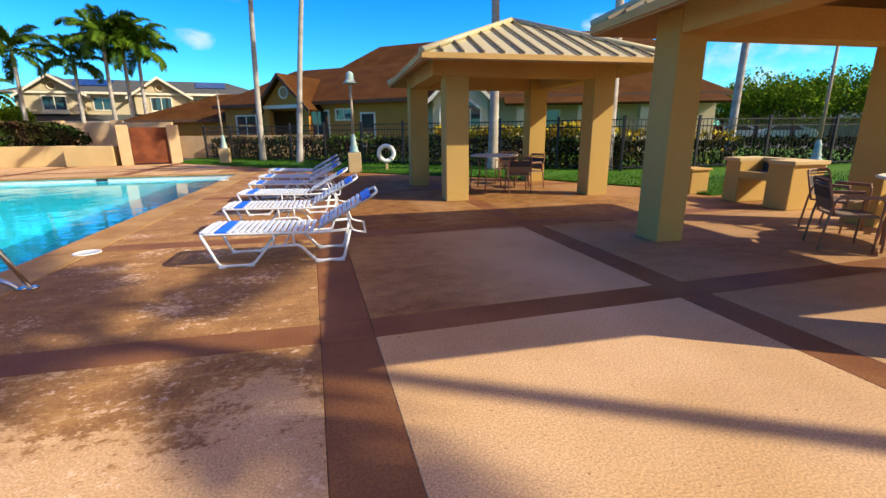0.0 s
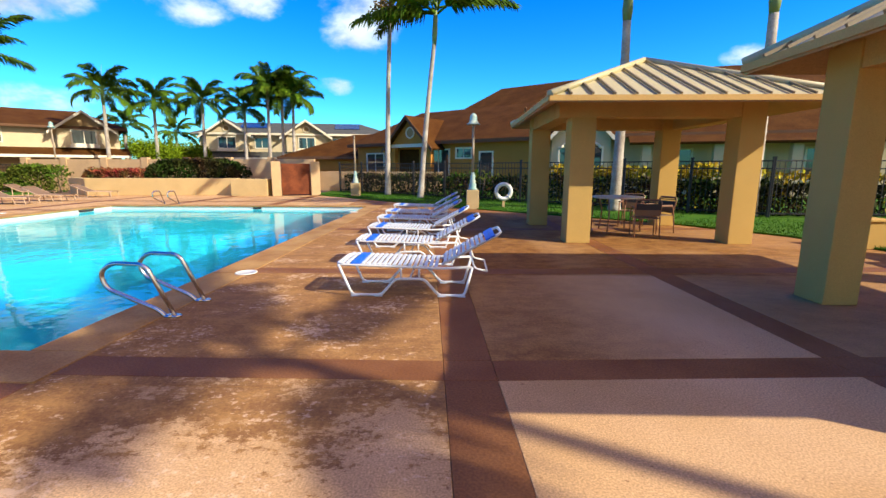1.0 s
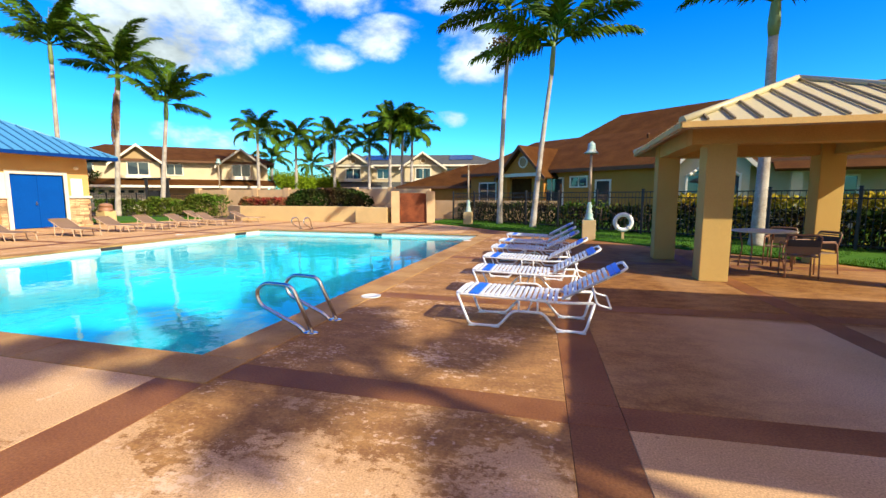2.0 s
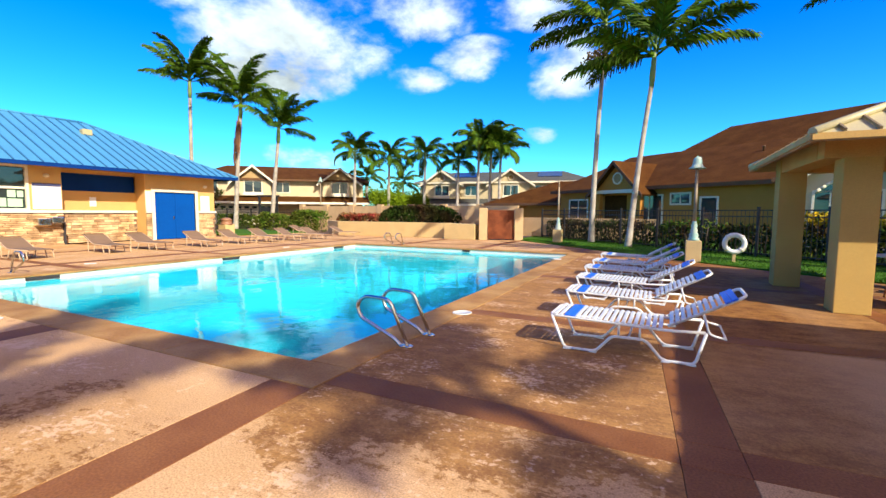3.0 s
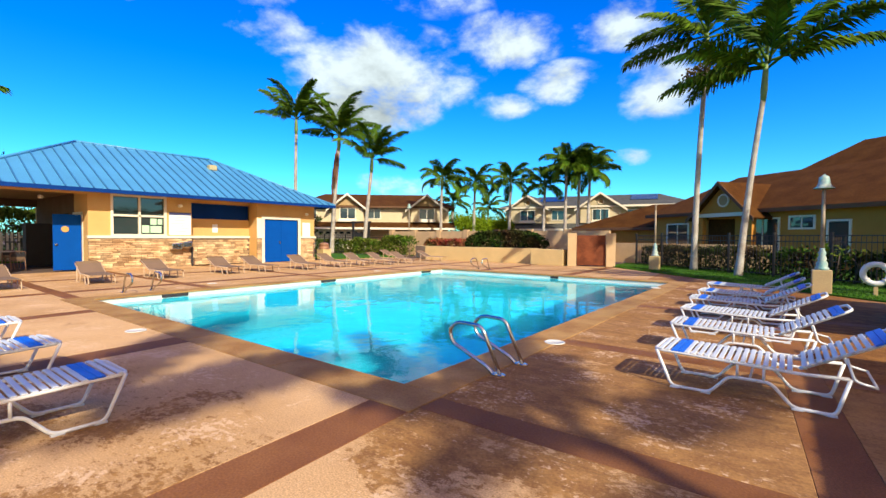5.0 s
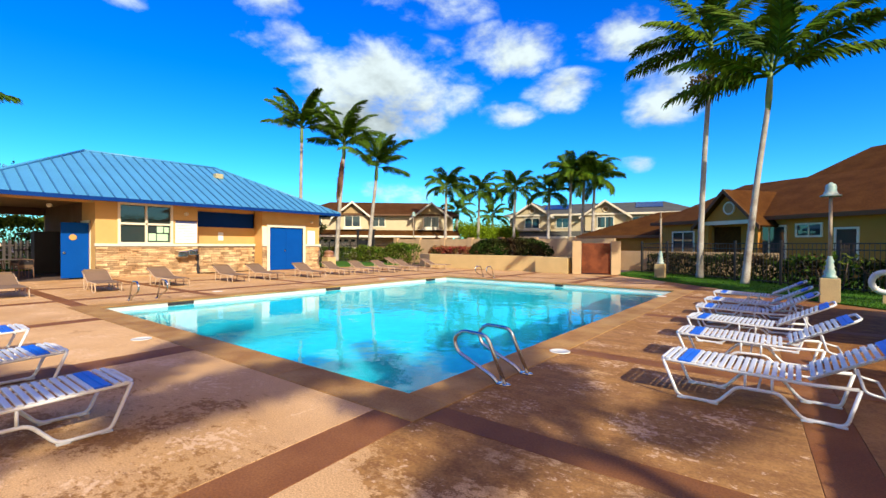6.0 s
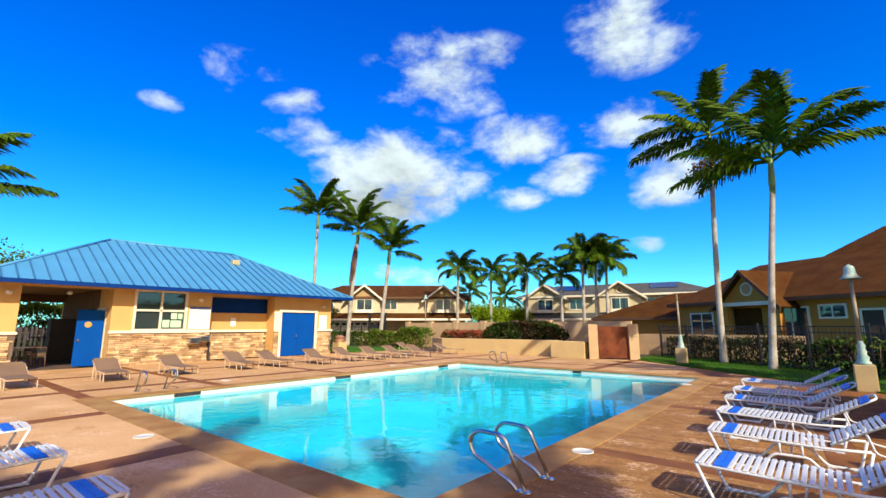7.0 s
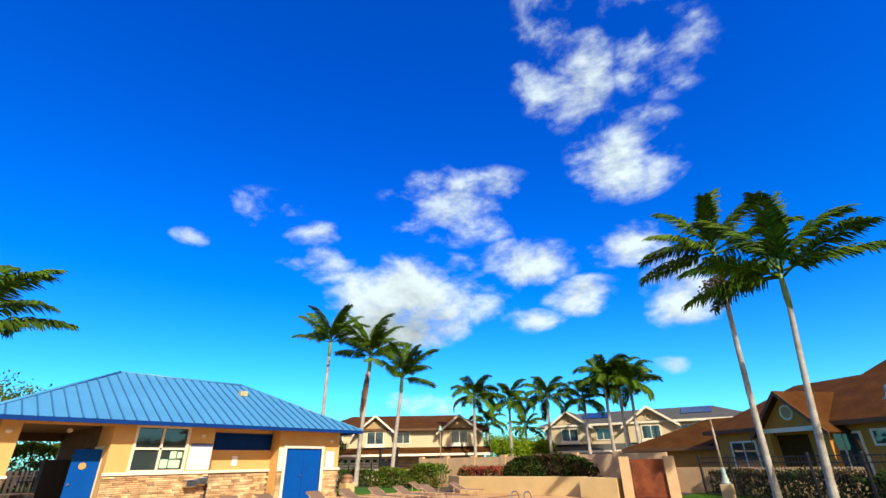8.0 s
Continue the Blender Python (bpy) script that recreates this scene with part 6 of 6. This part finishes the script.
def brown_house():
    """Long one-storey house behind the hedge; x along its front, y inward."""
    ang = -36
    g = thing("house", pose(-6.2, 33.6, 0, 0, 0, ang), "yellow stucco house with long brown shingle roof", "house")
    E = 2.95
    part("wall", boxes((0.0, 14.0, 0, 8.5, 0, E)), M["house_yellow"], g)
    hip(g, 0.0, 14.0, 0, 8.5, E, 5.36, 2.4, 13.0, M["shingle"])
    hip(g, 6.4, 18.0, 4.7, 9.3, 5.2, 6.95, 7.7, 15.5, M["shingle"], "upper_roof", 0.5)
    part("upper_wall", boxes((6.6, 17.6, 4.9, 9.1, 0, 5.15)), M["house_yellow"], g)
    for x, z in ((8.6, 4.3), (11.8, 4.6)):
        part("roof_vent", made(lambda bm: lathe(bm, [(0.06, z), (0.06, z + 0.26), (0.09, z + 0.28), (0.07, z + 0.34)], 10, (x, 2.9))), M["brown_trim_shade"], g)
    gable(g, 4.2, 7.5, -0.9, E - 0.15, 4.4, 3.4, M["house_yellow"], M["shingle"], 0.45, barge="brown_trim_shade")
    part("porch_beam", boxes((4.2, 7.5, -0.95, -0.7, 2.6, 2.8)), M["trim"], g)
    for x in (4.2, 7.2):
        part("porch_post", boxes((x, x + 0.3, -0.9, -0.6, 0, 2.6)), M["house_yellow"], g)
    part("porch_recess", boxes((4.1, 5.8, -0.02, 0.0, 0, 2.5)), M["shingle"], g, "dark red front door recess")
    for x, z, w, h, bars in ((1.0, 0.75, 1.6, 1.5, 1), (6.6, 0.6, 1.6, 1.8, 1), (8.8, 1.95, 1.05, 0.5, 1), (10.5, 0.5, 0.8, 1.7, 0)):
        house_window(g, x, z, w, h, 0.0, bars)


brown_house()


def side_house(at, ang, label, length):
    """Neighbouring yellow house with arched front window."""
    g = thing("house", pose(*at, 0, 0, ang), label, "house")
    E = 3.0
    part("wall", boxes((0, length, 0, 9, 0, E)), M["house_cream"], g)
    hip(g, 0, length, 0, 9, E, 5.6, 3, length - 3, M["shingle"])
    gable(g, 0.4, 3.6, -0.8, E - 0.3, 4.3, 3.5, M["house_cream"], M["shingle"], 0.35, vent=False)
    part("bay", boxes((0.6, 3.4, -0.8, 0, 0, E - 0.3)), M["house_cream"], g)
    house_window(g, 1.0, 0.6, 2.0, 1.7, -0.8, 3)
    for i in range(3):
        x = 5.0 + i * (length - 6) / 3
        part("porch_post", boxes((x - 0.2, x + 0.2, -1.3, -0.9, 0, 2.5)), M["house_cream"], g)
        house_window(g, x + 0.8, 0.8, 1.3, 1.4, 0.0, 1)
    part("porch_roof", made(lambda bm: slab(bm, [(4.2, -1.7, 2.5), (length, -1.7, 2.5), (length, 0.2, 3.1), (4.2, 0.2, 3.1)], 0.12)), M["shingle"], g)
    arch = [(1.0 + 2.0 * i / 12, 2.3 + 0.55 * math.sin(math.pi * i / 12)) for i in range(13)]
    part("arched_transom", made(lambda bm: bm.faces.new([bm.verts.new((x, -0.86, z)) for x, z in arch])), M["window"], g)
    for (p, q), (u, v) in zip(arch, arch[1:]):
        part("arch_trim", made(lambda bm: tube(bm, [(p, -0.87, q), (u, -0.87, v)], 0.07, 6)), M["trim"], g)
    part("upper_wall", boxes((6, length - 1, 3, 8, E, 5.4)), M["house_cream"], g)
    hip(g, 6, length - 1, 3, 8, 5.4, 7.0, 8.5, length - 3.5, M["shingle"], "upper_roof")


side_house((5.4, 25.2, 0), -16, "cream house with arched bay window and brown roof", 15)


def two_storey(at, ang, W, wall, low, roof, gables, label, solar=False, garage=False, D=9.0, E=4.9, R=6.9, a=2.5, b=None):
    g = thing("house", pose(*at, 0, 0, ang), label, "house")
    part("wall", boxes((0, W, 0, D, 2.7, E)), wall, g)
    part("lower_wall", boxes((0, W, 0.0, D, 0, 2.7)), low, g)
    hip(g, 0, W, 0, D, E, R, a, W - a if b is None else b, roof, over=0.6)
    # skirt roof between the storeys
    part("skirt_roof", made(lambda bm: slab(bm, [(-0.6, -1.6, 2.35), (W + 0.6, -1.6, 2.35), (W + 0.6, 0.05, 3.0), (-0.6, 0.05, 3.0)], 0.12)), roof, g)
    part("skirt_fascia", boxes((-0.6, W + 0.6, -1.64, -1.6, 2.15, 2.36)), M["trim"], g)
    for x0, x1, rr in gables:
        gable(g, x0, x1, -0.45, E - 0.2, rr, 4.0, low, roof, 0.5, vent=solar)
        part("gable_front", boxes((x0 + 0.1, x1 - 0.1, -0.45, 0.0, 3.0, E - 0.2)), wall if not solar else low, g)
        c = (x0 + x1) / 2
        house_window(g, c - 0.8, 3.35, 1.6, 1.1, -0.45, 1, sill=True)
    taken = [(x0 - 0.3, x1 + 0.3) for x0, x1, _ in gables]
    x = 1.0
    while x < W - 1.8:
        if not any(p < x + 1.4 and x < q for p, q in taken):
            house_window(g, x, 3.4, 1.3, 1.0, 0.0, 1)
            x += 3.0
        else:
            x += 0.5
    if garage:
        gd = part("garage_door", boxes((0.8, 7.8, -0.06, 0.0, 0, 2.1)), M["trim"], g)
        for i in range(9):
            part("garage_pane", boxes((1.1 + i * 0.75, 1.55 + i * 0.75, -0.08, -0.06, 1.65, 1.9)), M["window"], gd)
    if solar:
        cy = (D) / 2
        for x0, x1 in ((a + 0.6, W * 0.34), (W * 0.70, W * 0.84)):
            lo, hi = 1.5, cy - 0.5
            z0, z1 = E + (R - E) * (lo + 0.6) / (cy + 0.6) + 0.08, E + (R - E) * (hi + 0.6) / (cy + 0.6) + 0.08
            part("solar_panel", made(lambda bm: slab(bm, [(x0, lo, z0), (x1, lo, z0), (x1, hi, z1), (x0, hi, z1)], 0.05)), M["solar"], g)
    return g


def polar(az, D):
    return (0.65 + D * math.sin(radians(az)), 0.6 + D * math.cos(radians(az)), 0)


two_storey(polar(-55.5, 52), 42, 17.0, M["house_cream"], M["house_tan"], M["shingle"], [(4.0, 7.6, 6.0), (12.6, 16.4, 6.0)], "cream two-storey house with brown roof and garage", garage=True, E=4.75, R=6.45)
two_storey(polar(-29.3, 54), 12, 19.5, M["house_cream"], M["house_cream"], M["shingle_grey"], [(0.6, 5.0, 6.2), (8.6, 13.0, 6.2)], "cream two-storey house with grey roof and solar panels", solar=True, E=4.9, R=6.4, a=3.0)
two_storey(polar(-13, 70), 20, 16, M["house_tan"], M["house_tan"], M["shingle_grey"], [], "distant two-storey house with grey roof", E=4.8, R=6.6)
two_storey(polar(-72, 60), 60, 14, M["house_cream"], M["house_tan"], M["shingle"], [(3.0, 6.6, 6.0)], "cream two-storey house beyond the clubhouse", E=4.7, R=6.5)
two_storey(polar(44, 66), -40, 24, M["house_tan"], M["house_tan"], M["shingle_grey"], [], "low dark house behind the street trees", E=2.9, R=4.2)


def low_house():
    g = thing("house", pose(-12.0, 35.5, 0, 0, 0, -10), "small outbuilding with brown hip roof", "house")
    part("wall", boxes((0, 7.5, 0, 6, 0, 2.15)), M["house_yellow"], g)
    hip(g, 0, 7.5, 0, 6, 2.15, 3.95, 4.2, 6.0, M["shingle"], over=0.6)
    g = thing("privacy_fence", pose(-8.5, 26.6, 0, 0, 0, -12), "tan panel fence behind the hedge", "fence")
    for i in range(6):
        part("fence_panel", boxes((i * 1.5, i * 1.5 + 1.47, 0, 0.06, 0.05, 1.12), bevel=0.01), M["wall_tan"], g)
    g = thing("fence", pose(-31.5, -1.0, 0, 0, 0, 90), "white picket fence behind the lanai", "fence")
    for i in range(40):
        part("picket", boxes((i * 0.22, i * 0.22 + 0.12, 0, 0.03, 0, 1.5)), M["trim"], g)
    for z in (0.3, 1.2):
        part("rail", boxes((0, 8.8, 0.03, 0.07, z, z + 0.08)), M["trim"], g)


low_house()
